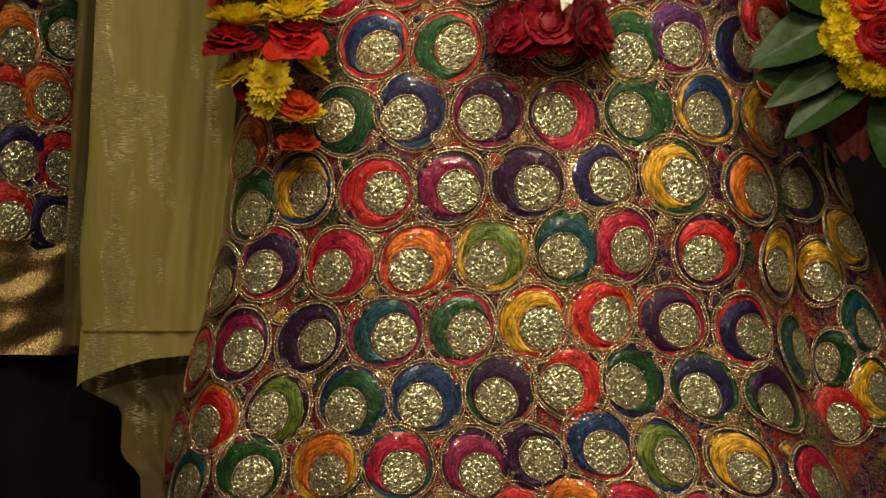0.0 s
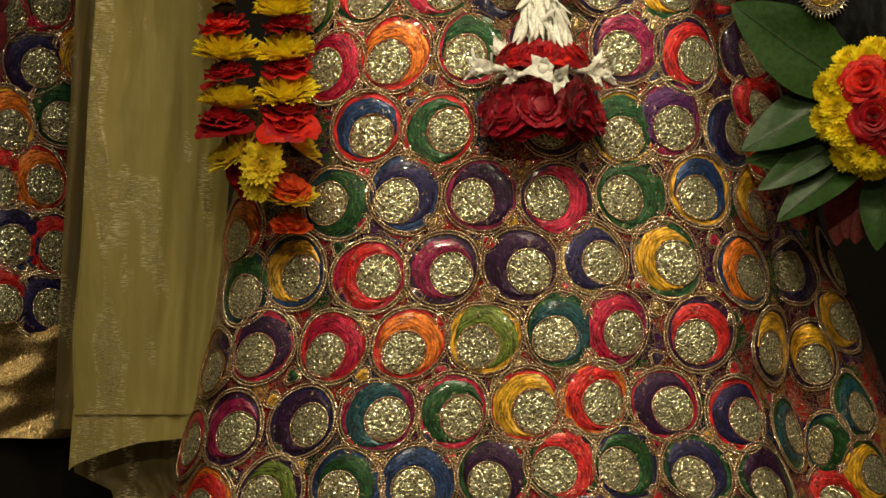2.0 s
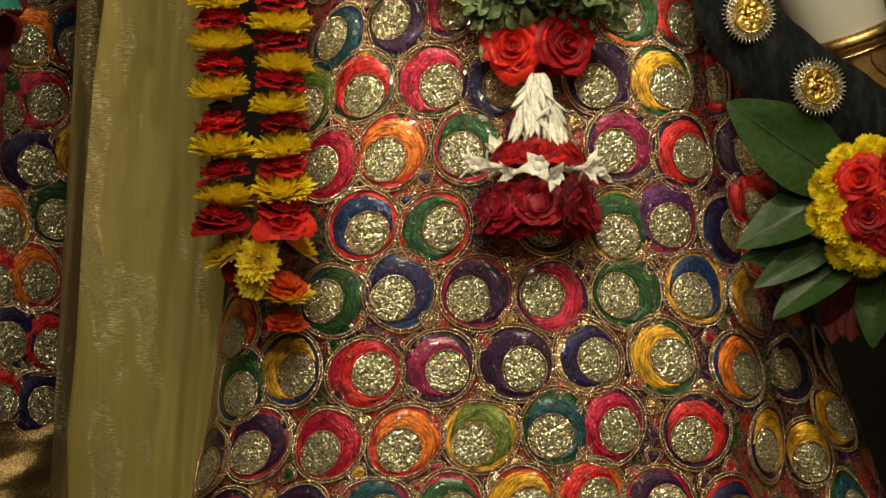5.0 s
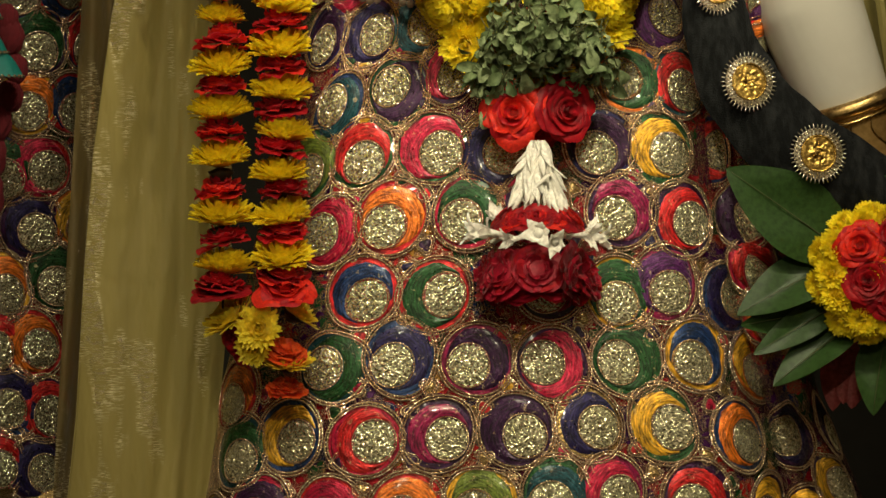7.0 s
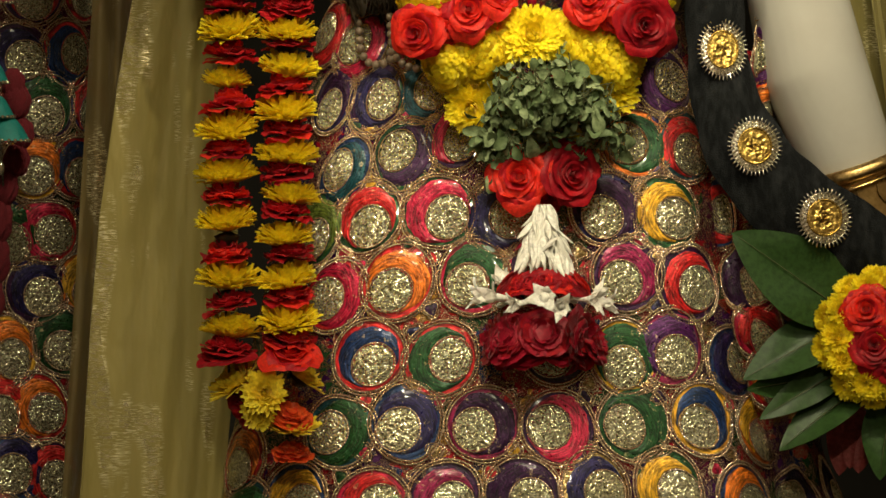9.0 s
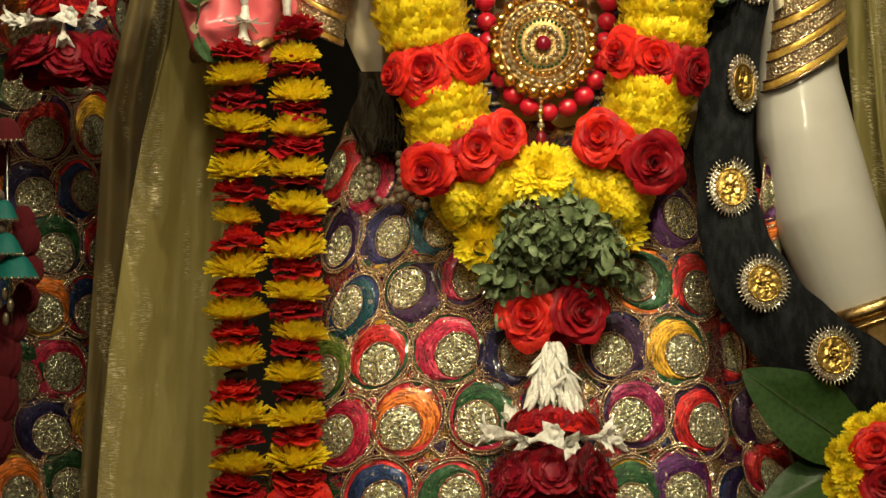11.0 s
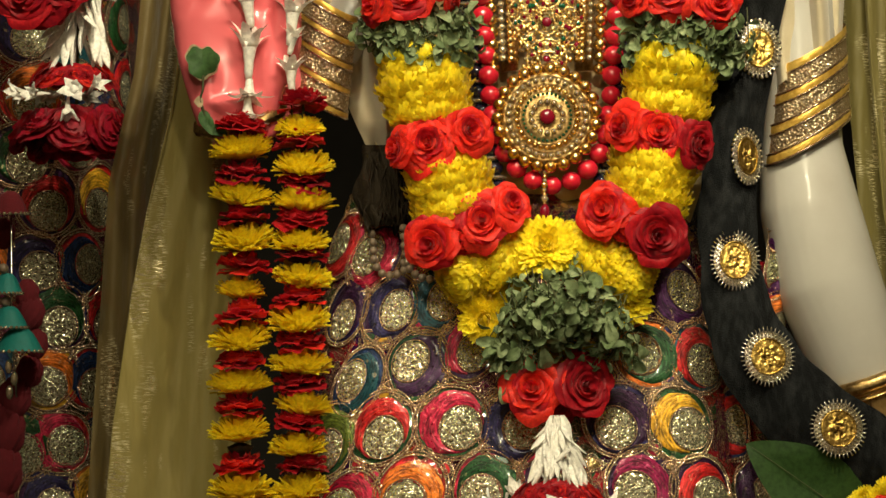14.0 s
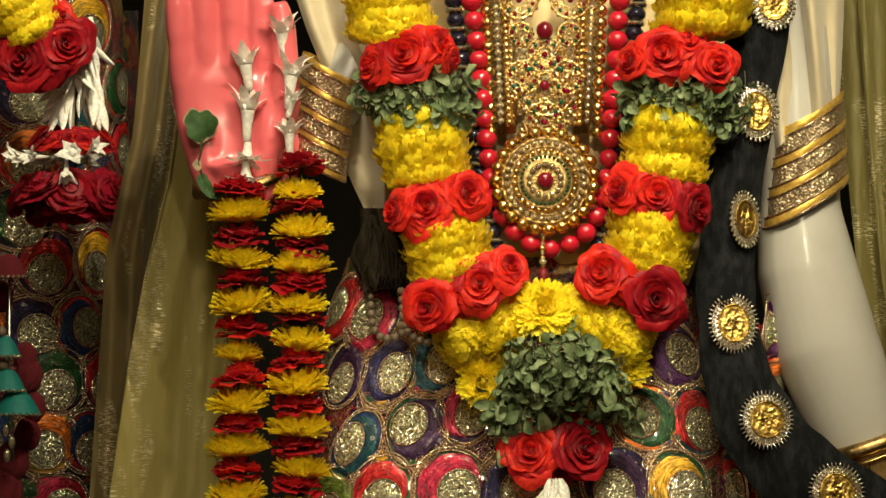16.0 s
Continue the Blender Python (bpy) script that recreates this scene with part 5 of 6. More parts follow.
def beads_along(pts, step, first=0.0):
    """Points every step metres along a line, eased at its corners, with how far along each lies."""
    pts = [Vector(p) for p in pts]
    fine = []
    for i in range(len(pts) - 1):
        p0, p1, p2, p3 = pts[max(i - 1, 0)], pts[i], pts[i + 1], pts[min(i + 2, len(pts) - 1)]
        for k in range(16):
            t = k / 16
            fine.append(0.5 * ((2 * p1) + (p2 - p0) * t + (2 * p0 - 5 * p1 + 4 * p2 - p3) * t * t + (3 * p1 - p0 - 3 * p2 + p3) * t ** 3))
    fine.append(pts[-1])
    out, left, total = [], first, 0.0
    for a, b in zip(fine, fine[1:]):
        seg = (b - a).length
        while left <= seg:
            out.append((a.lerp(b, left / seg), total + left))
            left += step
        left -= seg
        total += seg
    return out


side_bits()

# ---- necklaces ----


def unit_ball(material, u=14, v=10, name="bead"):
    bm = bmesh.new()
    ball(bm, (0, 0, 0), 1.0, u, v)
    return mesh_of(bm, material, name=name)


CORAL, JET = unit_ball(M_CORAL), unit_ball(M_JET)
GOLD_BALL, RUBY, EMERALD, CRYSTAL = unit_ball(M_GOLD, 12, 8), unit_ball(M_RUBY, 12, 8), unit_ball(M_EMERALD, 10, 7), unit_ball(M_CRYSTAL, 8, 6)


def bead(ob, mesh, p, r, name="bead", squash=(1, 1, 1)):
    return put(name, mesh, Matrix.Translation(p) @ Matrix.Diagonal((r * squash[0], r * squash[1], r * squash[2], 1)), ob)


def necklaces():
    d = 0.090
    red = thing("coral_necklace", "long necklace of large glossy red beads", "necklace", at(945, -30, d))
    path = [(806, -560), (818, -470), (829, -380), (838, -290), (846, -200), (856, -140), (880, -90), (915, -58), (950, -46), (985, -52), (1022, -78), (1046, -120), (1058, -190), (1066, -290), (1074, -380), (1078, -470), (1090, -560)]
    pts = [at(u, v, d) for u, v in path]
    strand(red, pts, "thread", 0.0007, M_CALYX)
    for p, s in beads_along(pts, 0.0172):
        bead(red, CORAL, p + Vector((0, RND.uniform(-0.001, 0.001), 0)), 0.0091 * RND.uniform(0.95, 1.05), squash=(1, 1, 0.95))
    jet = thing("jet_necklace", "long necklace of black glass beads with clear stone spacers", "necklace", at(945, 40, d))
    path = [(776, -560), (784, -480), (795, -400), (808, -320), (820, -240), (832, -170), (846, -100), (862, -40), (890, 15), (945, 50), (1010, 10), (1040, -40), (1062, -120), (1080, -220), (1092, -320), (1102, -400), (1112, -480), (1122, -560)]
    pts = [at(u, v, d - 0.008) for u, v in path]
    strand(jet, pts, "thread", 0.0007, M_CALYX)
    bm = bmesh.new()
    rope_ring(bm, 0.0062, 0.0022, 14, 28, 6)
    spacer = mesh_of(bm, M_CRYSTAL, name="spacer")
    for k, (p, s) in enumerate(beads_along(pts, 0.0085)):
        if k % 2 == 0:
            bead(jet, JET, p, 0.0086, squash=(1, 1, 0.8))
        else:
            put("spacer", spacer, Matrix.Translation(p), jet)

    gold = thing("gold_necklace", "broad gold temple necklace with round stone-set medallion", "necklace", at(945, -60, d))
    # columns of gold balls and stones down both sides
    for sign, base in ((-1, 945), (1, 945)):
        for off, r, mesh, step in ((94, 0.0056, GOLD_BALL, 0.0106), (77, 0.0036, CRYSTAL, 0.0066), (62, 0.0038, GOLD_BALL, 0.0056), (54, 0.0030, GOLD_BALL, 0.0056)):
            pts = [at(base + sign * (off + 12), -560, d), at(base + sign * (off + 6), -420, d), at(base + sign * off, -250 if off > 80 else -262, d)]
            for p, s in beads_along(pts, step):
                bead(gold, mesh, p, r * RND.uniform(0.92, 1.06), "gold_bead" if mesh is GOLD_BALL else "clear_stone")
        bm = bmesh.new()
        tube(bm, [at(base + sign * 74, -560, d - 0.004), at(base + sign * 66, -250, d - 0.004)], [(0.0015, 0.011), (0.0015, 0.011)], 8)
        part("backing_strip", bm, M_OLD_GOLD, gold)
    # filigree panel: lace of rings with stones
    for cu, cv, rad in ((946, -338, 52), (946, -394, 30), (906, -352, 28), (986, -352, 28), (946, -272, 34), (903, -430, 20), (990, -430, 20), (900, -492, 32), (992, -492, 32)):
        bm = bmesh.new()
        for r_, th in ((rad, 0.0011), (rad * 0.72, 0.0009), (rad * 0.42, 0.0009)):
            rope_ring(bm, span(r_), th, 30, 72, 6)
        for i in range(12):
            q = 2 * math.pi * i / 12
            rope_ring(bm, span(rad * 0.15), 0.0008, 8, 24, 5, 0, 0.0, (span(rad * 0.86) * math.cos(q), span(rad * 0.86) * math.sin(q)))
            if i % 2:
                rope_ring(bm, span(rad * 0.13), 0.0008, 8, 20, 5, 0, 0.0, (span(rad * 0.57) * math.cos(q), span(rad * 0.57) * math.sin(q)))
        put("filigree", mesh_of(bm, M_GOLD, name="filigree"), facing(at(cu, cv, d + 0.004), FRONT), gold)
        bead(gold, RUBY if rad > 29 else GOLD_BALL, at(cu, cv, d + 0.006), span(rad * 0.17), "ruby" if rad > 29 else "gold_bead", (1, 0.6, 1))
        for i in range(12):
            q = 2 * math.pi * (i + 0.5) / 12
            mesh = (RUBY, EMERALD, GOLD_BALL)[i % 3]
            bead(gold, mesh, at(cu + rad * 0.80 * math.cos(q), cv + rad * 0.80 * math.sin(q), d + 0.006), 0.0012 + rad * 0.000014, "stone", (1, 0.6, 1.2))
        for i in range(14):
            q = 2 * math.pi * i / 14
            bead(gold, (GOLD_BALL, CRYSTAL)[i % 2], at(cu + rad * 1.08 * math.cos(q), cv + rad * 1.08 * math.sin(q), d + 0.003), 0.0012 + rad * 0.00003, "gold_bead" if i % 2 == 0 else "clear_stone")
    bead(gold, RUBY, at(946, -437, d + 0.006), 0.0075, "red_drop", (1, 0.9, 1.1))
    for i in range(9):
        for k in range(13):
            u, v = 887 + 14 * i + 7 * (k % 2), -412 + 14 * k
            if RND.random() < 0.85 and abs(u - 946) < 66 - 30 * abs(v + 335) / 85:
                mesh = RND.choice((GOLD_BALL,) * 7 + (RUBY, RUBY, EMERALD, CRYSTAL))
                bead(gold, mesh, at(u + RND.uniform(-3, 3), v + RND.uniform(-3, 3), d + RND.uniform(0.001, 0.005)), RND.uniform(0.0015, 0.0025), "gold_bead" if mesh is GOLD_BALL else "stone", (1, 0.7, RND.uniform(1, 1.6)))
    bm = bmesh.new()
    for i in range(9):
        for k in range(10):
            if abs(i - 4) < 4.6 - 0.5 * abs(k - 5):
                rope_ring(bm, 0.0034, 0.0007, 6, 18, 4, 0, RND.uniform(0, 0.003), ((i - 4) * 0.0070 + RND.uniform(-0.001, 0.001), (k - 4.5) * 0.0086 + RND.uniform(-0.001, 0.001)))
    put("lace", mesh_of(bm, M_GOLD, name="lace"), facing(at(946, -335, d), FRONT), gold, "fine gold wire lace")
    # tiny drops under the panel
    for i in range(11):
        bead(gold, GOLD_BALL, at(888 + 11 * i, -228 + 10 * abs(i - 5) * 0.4, d + 0.006), 0.0028, "gold_bead", (1, 1, 1.5))
    # the round medallion
    c = at(946, -166, d + 0.008)
    bm = bmesh.new()
    grid(bm, lambda a, b: (span(78) * b * math.cos(6.2832 * a), span(78) * b * math.sin(6.2832 * a), 0.006 * (1 - b * b) + 0.001 * math.cos(14 * b)), 60, 12, 0, close_u=True)
    grid(bm, lambda a, b: (span(78) * math.cos(6.2832 * a), span(78) * math.sin(6.2832 * a), -0.003 * b), 60, 1, 0, close_u=True)
    for r_, th in ((73, 0.0015), (59, 0.0012), (46, 0.0012), (37, 0.0011), (17, 0.0016)):
        rope_ring(bm, span(r_), th, int(r_), 96, 6, 0, 0.0035)
    put("medallion_plate", mesh_of(bm, M_OLD_GOLD, name="medallion_plate"), facing(c, FRONT), gold)
    for rad, n, r, mesh, name, z in ((84, 23, 0.0060, GOLD_BALL, "gold_bell", 0.002), (66, 32, 0.0027, CRYSTAL, "clear_stone", 0.005), (52, 30, 0.0025, GOLD_BALL, "gold_bead", 0.007), (41, 34, 0.0014, EMERALD, "green_stone", 0.007), (27, 14, 0.0027, CRYSTAL, "clear_stone", 0.008)):
        for i in range(n):
            q = 2 * math.pi * (i + 0.5) / n
            bead(gold, mesh, c + Vector((span(rad) * math.cos(q), -z, span(rad) * math.sin(q))), r, name)
    bead(gold, RUBY, c + Vector((0, -0.009, 0)), span(14), "ruby", (1, 0.6, 1))
    # chain and red drop below
    for k, (p, s) in enumerate(beads_along([at(943, -70, d + 0.006), at(941, -40, d + 0.008), at(942, -8, d + 0.01)], 0.004)):
        bead(gold, GOLD_BALL if k % 2 else CRYSTAL, p, 0.0022 if k % 3 else 0.0036, "chain_link")
    bead(gold, RUBY, at(942, 2, d + 0.011), 0.0048, "red_drop", (1, 1, 1.5))


necklaces()

# ---- black sash with coin brooches ----
SASH = [(1360, -560, 90), (1342, -480, 96), (1312, -360, 112), (1294, -240, 104), (1278, -120, 100), (1266, 0, 104), (1270, 90, 106), (1284, 178, 122), (1320, 265, 142), (1382, 342, 150), (1466, 398, 142), (1560, 452, 132), (1680, 500, 130)]
SASH_D = ((-560, 0.10), (0, 0.115), (200, 0.125), (400, 0.13), (700, 0.13))


def sash():
    ob = thing("velvet_sash", "black velvet sash draped from the shoulder across the arm", "sash", at(1300, 300, 0.11))
    bm = bmesh.new()
    n = len(SASH)
    pts = [Vector((u, v, w)) for u, v, w in SASH]

    def mid(t):
        i = min(int(t * (n - 1)), n - 2)
        f = t * (n - 1) - i
        p0, p1, p2, p3 = pts[max(i - 1, 0)], pts[i], pts[i + 1], pts[min(i + 2, n - 1)]
        return 0.5 * ((2 * p1) + (p2 - p0) * f + (2 * p0 - 5 * p1 + 4 * p2 - p3) * f * f + (3 * p1 - p0 - 3 * p2 + p3) * f ** 3)

    def fn(a, b, lift=0.0):
        c = mid(b)
        t = mid(min(1, b + 0.01)) - mid(max(0, b - 0.01))
        t = Vector((t.x, t.y)).normalized()
        side = Vector((-t.y, t.x))
        w = (0.5 - a) * c.z * (1 + 0.03 * math.sin(60 * b))
        d = bend(c.y, [k for k, _ in SASH_D], [k for _, k in SASH_D]) + 0.012 * math.sin(math.pi * a) + 0.003 * math.sin(40 * b + 5 * a) + lift
        return at(c.x + side.x * w, c.y + side.y * w, d)
    grid(bm, fn, 18, 110, 0)
    grid(bm, lambda a, b: fn(a, b, -0.005 - 0.004 * math.sin(math.pi * a)), 8, 60, 0)
    part("band", bm, M_VELVET, ob)


sash()


M_COIN = metal_mat("struck_gold", (0.66, 0.45, 0.12), (0.30, 0.18, 0.04), 0.26, 420, 1.0)


def coin_mesh(seed, spiky):
    """A gold coin struck with a worn relief, in a narrow raised edge."""
    rnd = random.Random(seed)
    bm = bmesh.new()
    ph = [rnd.uniform(0, 6.28) for _ in range(6)]
    lumps = [(rnd.gauss(0, 0.2), rnd.gauss(0, 0.22), rnd.uniform(0.03, 0.06), rnd.choice((-1, 1)) * rnd.uniform(0.008, 0.025)) for _ in range(190)]

    def face(a, b):
        x, y = 0.58 * b * math.cos(6.2832 * a), 0.58 * b * math.sin(6.2832 * a)
        z = 0.10 + sum(h * math.exp(-((x - px) ** 2 + (y - py) ** 2) / (0.5 * w * w)) for px, py, w, h in lumps) * (1 - b ** 6)
        z += 0.012 * math.sin(13 * x + 5 * y + ph[0]) * math.sin(11 * y - 6 * x + ph[1]) * (1 - b ** 4)
        return (x, y, z)
    grid(bm, face, 60, 22, 0, close_u=True)
    rope_ring(bm, 0.59, 0.035, 0, 60, 6, 0, 0.10)
    return mesh_of(bm, M_COIN, name="coin")


def rim_mesh(spiky):
    """A silver rim paved with small clear stones, with short blunt rays."""
    bm = bmesh.new()
    grid(bm, lambda a, b: ((0.58 + 0.24 * b) * math.cos(6.2832 * a), (0.58 + 0.24 * b) * math.sin(6.2832 * a), 0.05 - 0.03 * b), 60, 2, 0, close_u=True)
    rope_ring(bm, 0.83, 0.022, 0, 72, 6, 0, 0.04)
    for rad, n, r in ((0.665, 30, 0.052), (0.765, 36, 0.050)):
        for i in range(n):
            q = 2 * math.pi * (i + 0.5 * (rad > 0.7)) / n
            ball(bm, (rad * math.cos(q), rad * math.sin(q), 0.07), r, 6, 4, 1)
    n = 40 if spiky else 30
    for i in range(n):
        q = 2 * math.pi * i / n
        c, s = math.cos(q), math.sin(q)
        if spiky:
            tube(bm, [(0.82 * c, 0.82 * s, 0.05), (0.93 * c, 0.93 * s, 0.05), (1.0 * c, 1.0 * s, 0.045)], [0.030, 0.032, 0.020], 6)
        else:
            ball(bm, (0.91 * c, 0.91 * s, 0.05), 0.075, 8, 6)
    return mesh_of(bm, M_SILVER, M_CRYSTAL, name="rim")


def brooches():
    rims = {True: rim_mesh(True), False: rim_mesh(False)}
    spots = [(1354, -486, 44, 54, 0.0, False), (1323, -290, 43, 58, 0.1, False), (1300, -97, 33, 55, 0.25, False), (1279, 88, 46, 56, -0.15, True), (1336, 259, 50, 54, 0.0, True), (1459, 386, 52, 54, 0.0, True)]
    for k, (u, v, hw, hh, turn, spiky) in enumerate(spots):
        d = bend(v, [a for a, _ in SASH_D], [b for _, b in SASH_D]) + 0.012
        z = Vector((0.45 if hw < 40 else 0.12, -1, 0.12))
        ob = thing("brooch", "embossed gold coin brooch with a %s silver rim on black velvet" % ("spiked" if spiky else "beaded"), "brooch", at(u, v, d), "brooches on the sash")
        m = facing(at(u, v, d), z, scale=(span(hw, d), span(hh, d), span(50, d)))
        put("coin", coin_mesh(300 + k, spiky), m, ob)
        put("rim", rims[spiky], m, ob, "silver rim set with stones")


brooches()

# ---- bangle and bracelet of the lowered arm ----


def arm_jewels():
    axis = (at(1530, 360, 0.05) - at(1490, 250, 0.05)).normalized()
    ob = thing("bangle", "smooth gold bangle round the marble wrist", "bangle", at(1508, 300, 0.05), "arm jewels")
    bm = bmesh.new()
    rope_ring(bm, span(88), 0.0062, 0, 72, 12)
    put("hoop", mesh_of(bm, M_OLD_GOLD, name="hoop"), facing(at(1508, 300, 0.05), -axis + Vector((0, -0.12, 0.05))), ob)
    bm = bmesh.new()
    rope_ring(bm, span(86), 0.0030, 60, 120, 6, 0, -0.010)
    put("beaded_edge", mesh_of(bm, M_GOLD, name="beaded_edge"), facing(at(1508, 300, 0.05), -axis + Vector((0, -0.12, 0.05))), ob)
    band = thing("bracelet", "wide embossed gold bracelet below the bangle", "bracelet", at(1545, 370, 0.05), "arm jewels")
    bm = bmesh.new()
    m = facing(at(1514, 316, 0.05), axis)
    grid(bm, lambda a, b: m @ Vector((span(84 - 16 * b) * math.cos(6.2832 * a), span(84 - 16 * b) * math.sin(6.2832 * a), 0.065 * b)), 60, 10, 0, close_u=True)
    part("band", bm, metal_mat("matt_gold", (0.62, 0.40, 0.16), (0.45, 0.28, 0.10), 0.45, 500, 0.4), band)
    for k in range(14):
        bm = bmesh.new()
        q0 = 2 * math.pi * k / 14
        pts = [m @ Vector((span(85.5 - 16 * b) * math.cos(q0 + 0.22 * math.sin(6.28 * b)), span(85.5 - 16 * b) * math.sin(q0 + 0.22 * math.sin(6.28 * b)), 0.065 * b)) for b in np.linspace(0.1, 0.95, 14)]
        tube(bm, pts, 0.0008, 5)
        part("scroll", bm, M_OLD_GOLD, band)


arm_jewels()

# ---- things on the palm ----


M_DRY = leaf_mat("dry_leaf", (0.42, 0.33, 0.20), (0.55, 0.44, 0.28), 0.7)


def leaf_blade(bm, base, tip, wide, normal, droop=0.0, fold=0.25, nu=8, nv=22, thick=0.0008):
    base, tip = Vector(base), Vector(tip)
    along = tip - base
    ln = along.length
    along.normalize()
    side = along.cross(Vector(normal)).normalized()
    up = side.cross(along).normalized()

    for lift in (0.0, -thick):
        def fn(a, b, lift=lift):
            w = 2 * a - 1
            half = wide * math.sin(math.pi * min(1, 0.03 + 0.97 * b) ** 0.85) ** 0.75 * (1 - 0.1 * b)
            p = base + along * ln * b + side * w * half
            return p + up * (fold * abs(w) * half + droop * ln * (b - b * b) * 4 * 0.25 - 0.0 + 0.04 * half * math.sin(9 * b + 3 * w) + lift)
        grid(bm, fn, nu, nv, 0)


def palm_things():
    d = 0.135
    upright, bent = FLORETS[:3], FLORETS[4:]
    strings = (
        ((419, -328, 405, -414, 0), (415, -234, 417, -342, 0), (415, -240, 415, -186, 1), (413, -204, 413, -150, 1)),
        ((479, -384, 475, -472, 0), (487, -296, 498, -405, 0), (487, -280, 500, -338, 0), (493, -212, 488, -284, 0)),
    )
    for rows in strings:
        ob = thing("tuberose_string", "short string of white tuberose florets lying on the palm", "flowers", at(rows[-1][0], rows[-1][1], d), "tuberose strings")
        strand(ob, [at(rows[0][0], rows[0][1] - 20, d), at(rows[1][0], rows[1][1], d), at(rows[-1][0], -150, d)], "string", 0.0008)
        for u0, v0, u1, v1, kind in rows:
            p0, p1 = at(u0, v0, d), at(u1, v1, d + 0.003)
            s = (p1 - p0).length
            fat = 0.95 if s > 0.045 else (1.15 if kind == 0 else 1.6)
            put("floret", RND.choice(bent if kind else upright), facing(p0, p1 - p0, (0, 1, 0.01), (s * fat, s * fat, s), RND.uniform(0, 6.28)), ob)
    ob = thing("round_leaf", "small wrinkled round green leaf with a dry pale edge", "leaf", at(331, -268, d), "")

    def blade(a, b, grow=1.0, back=0.0):
        th = 6.2832 * a
        rad = grow * 29 * b * (1 + 0.07 * math.sin(3 * th + 1) + 0.05 * math.sin(7 * th) - 0.22 * math.exp(-((th - 1.7) / 0.35) ** 2))
        crumple = 0.0030 * math.sin(2 * th + 0.6) * b * b + 0.0016 * math.sin(3 * th + 2 * b) * b * b
        return at(332 + rad * math.cos(th), -268 - rad * 1.02 * math.sin(th), d + crumple - back)
    bm = bmesh.new()
    grid(bm, blade, 48, 10, 0, close_u=True)
    part("blade", bm, M_ROUND_LEAF, ob)
    bm = bmesh.new()
    grid(bm, lambda a, b: blade(a, 0.86 + 0.14 * b, 1.0 + 0.07 * b * (1 + math.sin(6.2832 * a * 2 + 3.6)), 0.0004), 48, 2, 0, close_u=True)
    part("dry_edge", bm, M_DRY, ob, "pale dry leaf edge")
    bm = bmesh.new()
    tube(bm, [at(334, -242, d), at(333, -215, d + 0.002), at(328, -200, d), at(334, -180, d), at(345, -150, d)], [0.0012, 0.0010, 0.0012, 0.0014, 0.0012], 6)
    part("stalk", bm, M_STEM, ob)
    for tip, base in (((318, -196), (334, -194)), ((352, -135), (336, -172)), ((378, -136), (346, -150)), ((336, -148), (336, -180))):
        bm = bmesh.new()
        leaf_blade(bm, at(*base, d), at(*tip, d + 0.003), span(11), (0.1, -1, 0.2))
        part("leaflet", bm, M_DRY if tip[0] < 320 else M_ROUND_LEAF, ob)
    ob = thing("wrist_bangle", "dark gold bangle round the raised wrist", "bangle", at(398, -170, 0.10), "arm jewels")
    bm = bmesh.new()
    rope_ring(bm, span(72), 0.0045, 50, 110, 8)
    put("hoop", mesh_of(bm, M_OLD_GOLD, name="hoop"), facing(at(400, -166, 0.096), (-0.25, -0.35, 1)), ob)


palm_things()

# ---- bouquet beside the skirt ----


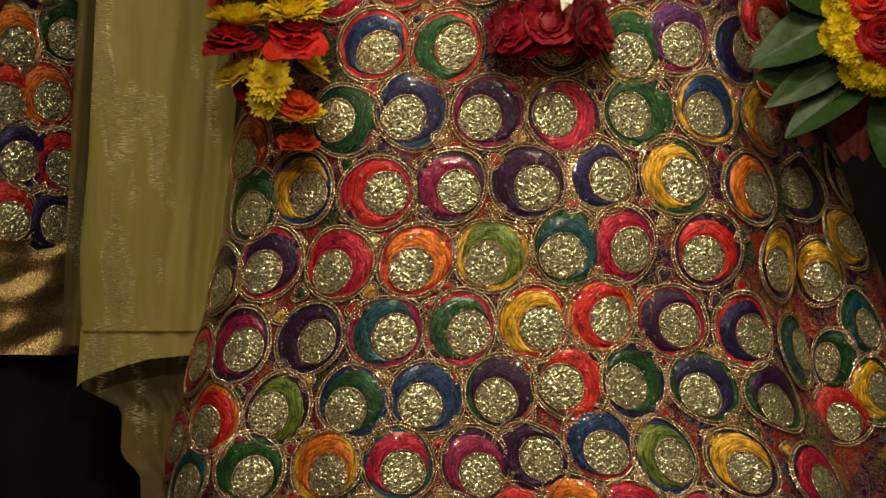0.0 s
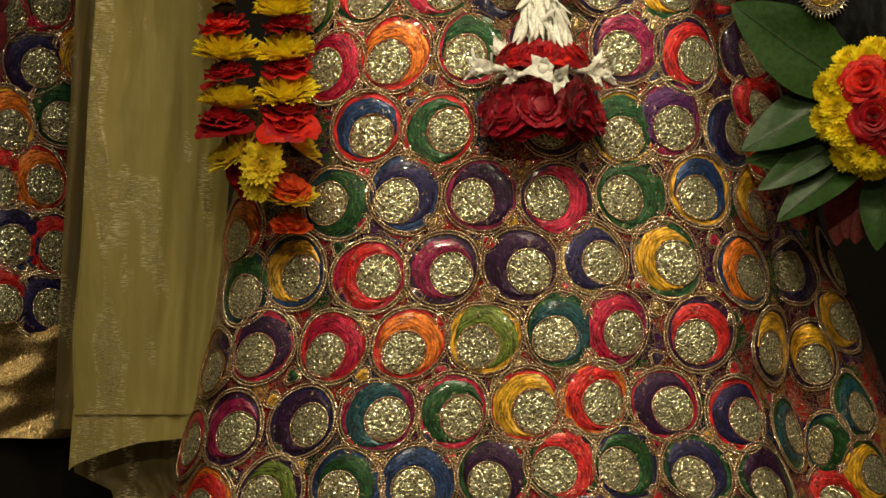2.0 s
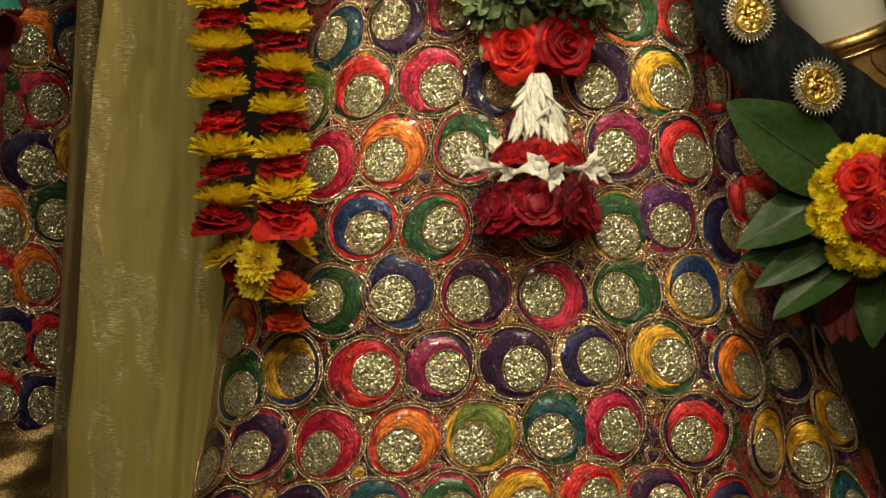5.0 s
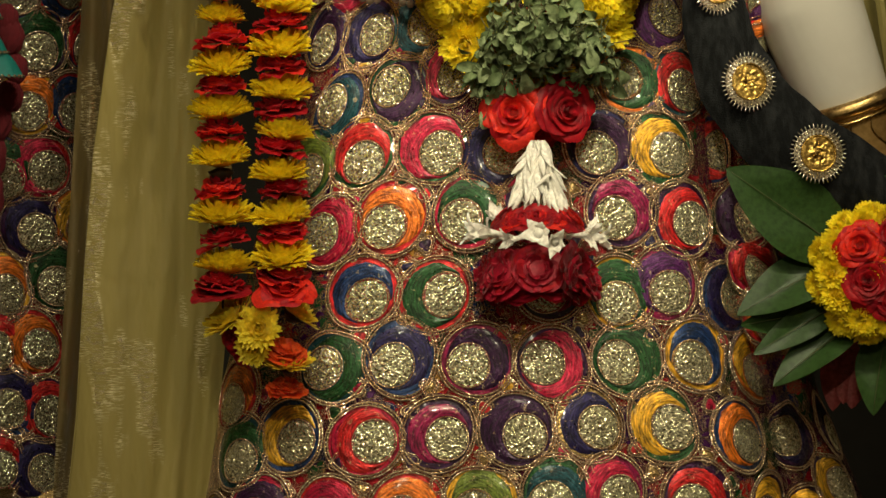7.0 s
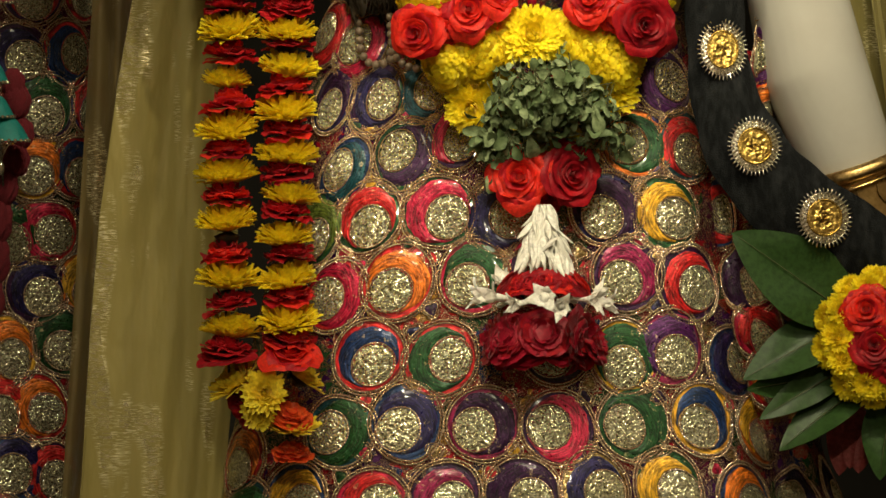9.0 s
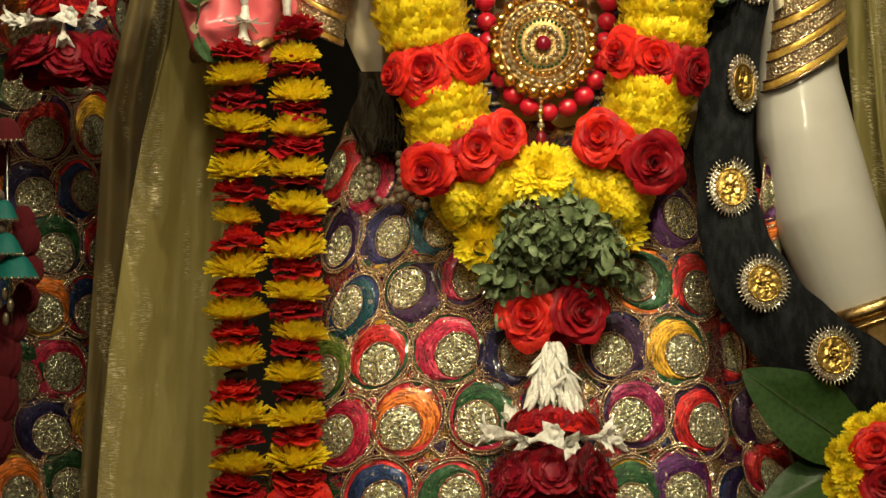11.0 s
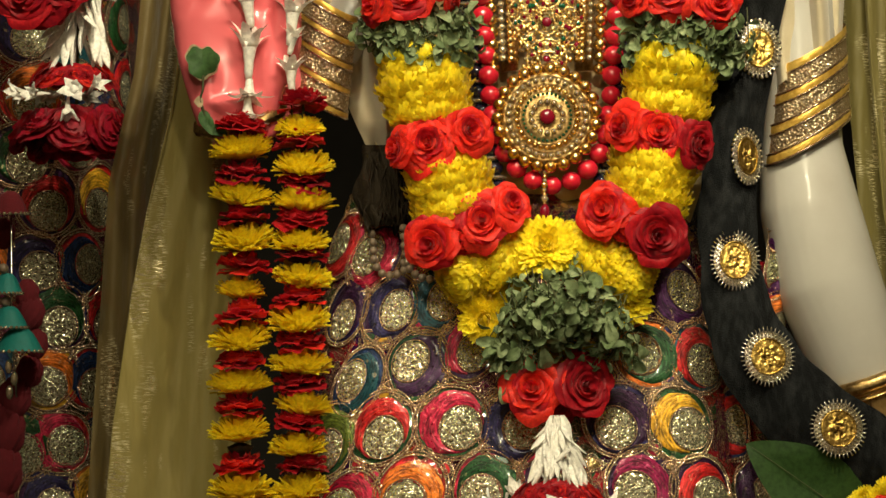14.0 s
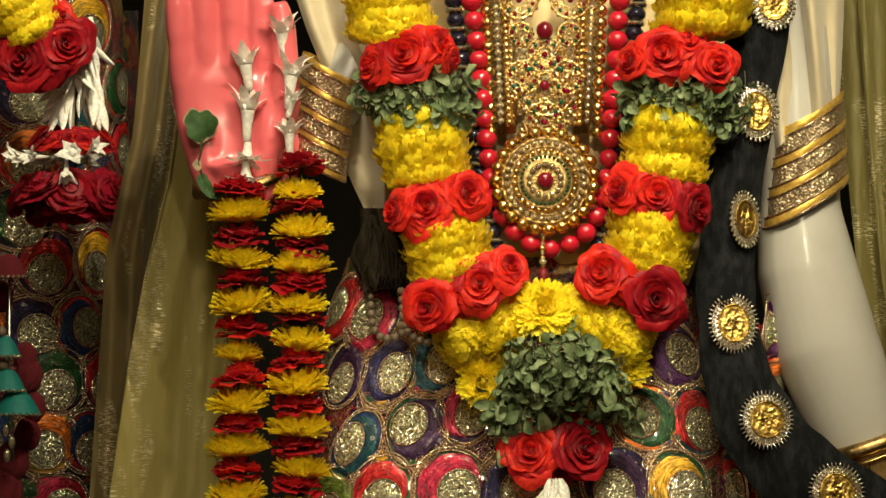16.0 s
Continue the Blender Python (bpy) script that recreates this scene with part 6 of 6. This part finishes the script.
def bouquet():
    d = 0.15
    ob = thing("bouquet", "bouquet of yellow mums and red roses framed by dark leaves", "bouquet", at(1585, 600, d))
    for k in range(44):
        q = 2 * math.pi * (k + RND.uniform(-0.3, 0.3)) / 22
        rad = (88 if k % 2 else 104) + RND.uniform(-4, 4)
        blossom(ob, MUMS_FULL, "mum", 1571 + rad * math.cos(q), 595 + rad * math.sin(q), d + (0.008 if k % 2 else -0.002), wobble((math.cos(q) * (0.3 if k % 2 else 1.1), -0.9, -math.sin(q) * (0.3 if k % 2 else 1.1)), 0.2), RND.uniform(25, 31), 0.9)
    for u, v, half, mats in ((1532, 548, 44, ROSES), (1548, 612, 46, ROSES_DARK), (1592, 530, 40, ROSES_DARK), (1612, 590, 46, ROSES), (1590, 645, 42, ROSES_DARK)):
        blossom(ob, mats, "rose", u, v, d + 0.013, wobble((-0.15, -1, 0.1), 0.08), half, 0.9)
    blossom(ob, MUMS_FULL, "mum", 1572, 588, d + 0.014, (0, -1, 0.1), 30, 0.8)
    for base, tip, wide, nrm, droop in (
            ((1505, 560), (1296, 412), 70, (-0.2, -0.9, 0.3), 0.10), ((1500, 575), (1316, 672), 48, (-0.2, -0.85, 0.4), 0.14), ((1500, 660), (1322, 690), 34, (-0.1, -0.9, -0.2), -0.1),
            ((1535, 680), (1380, 798), 40, (-0.3, -0.8, 0.5), 0.12), ((1585, 690), (1558, 850), 46, (-0.6, -0.7, 0.2), 0.1), ((1560, 520), (1590, 420), 40, (-0.2, -0.8, 0.4), 0.08),
            ((1500, 650), (1345, 742), 30, (-0.2, -0.9, 0.2), 0.1)):
        bm = bmesh.new()
        leaf_blade(bm, at(*base, d - 0.025), at(*tip, d - 0.008), span(wide), nrm, droop, 0.22, 10, 26)
        leaf = part("leaf", bm, M_LEAF, ob)
        bm = bmesh.new()
        a, b = at(*base, d - 0.0235), at(*tip, d - 0.0065)
        n = Vector(nrm).normalized()
        tube(bm, [a.lerp(b, t) + n * 0.0008 + n * (droop * (b - a).length * (t - t * t)) for t in np.linspace(0, 0.95, 12)], [0.0006 * (1 - 0.6 * t) for t in np.linspace(0, 1, 12)], 5)
        part("midrib", bm, M_STEM, leaf)
    for u, v, tip in ((1500, 770, (1486, 842)), (1530, 780, (1520, 838)), (1515, 760, (1505, 830))):
        bm = bmesh.new()
        leaf_blade(bm, at(u, v - 50, d - 0.07), at(*tip, d - 0.06), span(30), (0.1, -1, -0.1), 0.1, -0.3)
        part("pink_petal", bm, M_PINK, ob, "dusky pink drooping petal")
    bm = bmesh.new()
    tube(bm, [at(1580, 600, d - 0.02), at(1600, 760, d - 0.03), at(1640, 1000, 0.06), at(1660, 1300, 0.04), at(1660, 1780, 0.02)], 0.006, 8)
    part("stalk", bm, M_STEM, ob)


bouquet()

# ---- ornaments of the neighbouring figure ----


def neighbour_ornaments():
    d = -0.10
    ob = thing("neighbour_garland", "garland end with red roses, white buds and yellow mums", "garland", at(90, -480, d))
    strand(ob, [at(30, -560, d), at(60, -420, d), at(112, -400, d - 0.04), at(108, -150, d - 0.05)], "string", 0.0016)
    pad_of_mums(ob, 8, -478, 60, 5, 26, -30, d)
    for u, v, half, axis, mats in ((20, -388, 62, (-0.2, -1, -0.1), ROSES_DARK), (84, -412, 56, (0.5, -1, 0), ROSES_DARK), (70, -455, 44, (0.6, -0.8, 0.4), ROSES), (58, -370, 40, (0.4, -0.9, -0.5), ROSES_DARK)):
        blossom(ob, mats, "rose", u, v, d + 0.002, axis, half, 0.9)
    pendant(ob, 104, -372, d - 0.04, 0.95, 1.75)
    tas = thing("turquoise_tassel", "turquoise thread tassels with beads over crimson wool", "tassel", at(0, 120, -0.12))
    d = -0.115
    strand(tas, [at(-6, -20, d), at(-4, 170, d), at(6, 330, d)], "cord", 0.0012, M_SILVER)
    for u, v, half, high in ((-13, 128, 28, 36), (-9, 188, 34, 38), (10, 228, 42, 42)):
        bm = bmesh.new()
        grid(bm, lambda a, b: at(u + half * (0.25 + 0.75 * b ** 0.6) * math.cos(6.2832 * a) * (1 + 0.03 * math.sin(40 * a * 6.28)), v - high / 2 + high * b, d + span(half) * (0.25 + 0.75 * b ** 0.6) * math.sin(6.2832 * a)), 60, 8, 0, close_u=True)
        part("thread_cone", bm, M_TURQ, tas)
        for i in range(22):
            q = 2 * math.pi * i / 22
            bead(tas, CRYSTAL, at(u + half * math.cos(q), v + high / 2, d + span(half) * math.sin(q)), 0.0019, "silver_bead")
        bead(tas, unit_ball(M_PEARL), at(u - 6, v - high / 2 - 8, d + 0.004), 0.0048, "pearl")
    for u, v in ((-8, 276), (2, 298), (-6, 322)):
        bead(tas, CRYSTAL, at(u, v, d + 0.006), 0.0045, "silver_drop", (0.8, 0.8, 1.5))
    wool = thing("wool_fringe", "thick crimson wool fringe hanging on the neighbouring figure", "fringe", at(20, 130, -0.13))
    for k, (u, v, r) in enumerate(((30, 180, 26), (40, 236, 22), (24, 148, 22), (-20, 40, 22), (30, 284, 24), (4, 330, 30), (-16, 390, 40), (-26, 460, 46), (-36, 530, 46))):
        bm = bmesh.new()
        seed = RND.uniform(0, 9)
        grid(bm, lambda a, b: at(u, v, -0.145) + Vector((math.sin(math.pi * b) * math.cos(6.2832 * a), math.sin(math.pi * b) * math.sin(6.2832 * a) * 0.6, math.cos(math.pi * b) * 1.25)) * span(r) * (1 + 0.10 * math.sin(9 * 6.28 * a + 14 * b + seed) * math.sin(11 * b + seed)), 40, 24, 0, close_u=True)
        part("tuft", bm, M_POMPOM, wool)
    bell = thing("magenta_ornament", "small magenta thread bell with silver edging", "ornament", at(0, 5, -0.12))
    bm = bmesh.new()
    grid(bm, lambda a, b: at(-8 + 32 * (0.2 + 0.8 * b ** 0.5) * math.cos(6.2832 * a), -36 + 40 * b, -0.115 + span(30) * (0.2 + 0.8 * b ** 0.5) * math.sin(6.2832 * a)), 40, 8, 0, close_u=True)
    part("thread_cone", bm, M_POMPOM, bell)
    for i in range(20):
        q = 2 * math.pi * i / 20
        bead(bell, CRYSTAL, at(-8 + 32 * math.cos(q), 4, -0.115 + span(30) * math.sin(q)), 0.0018, "silver_bead")


neighbour_ornaments()
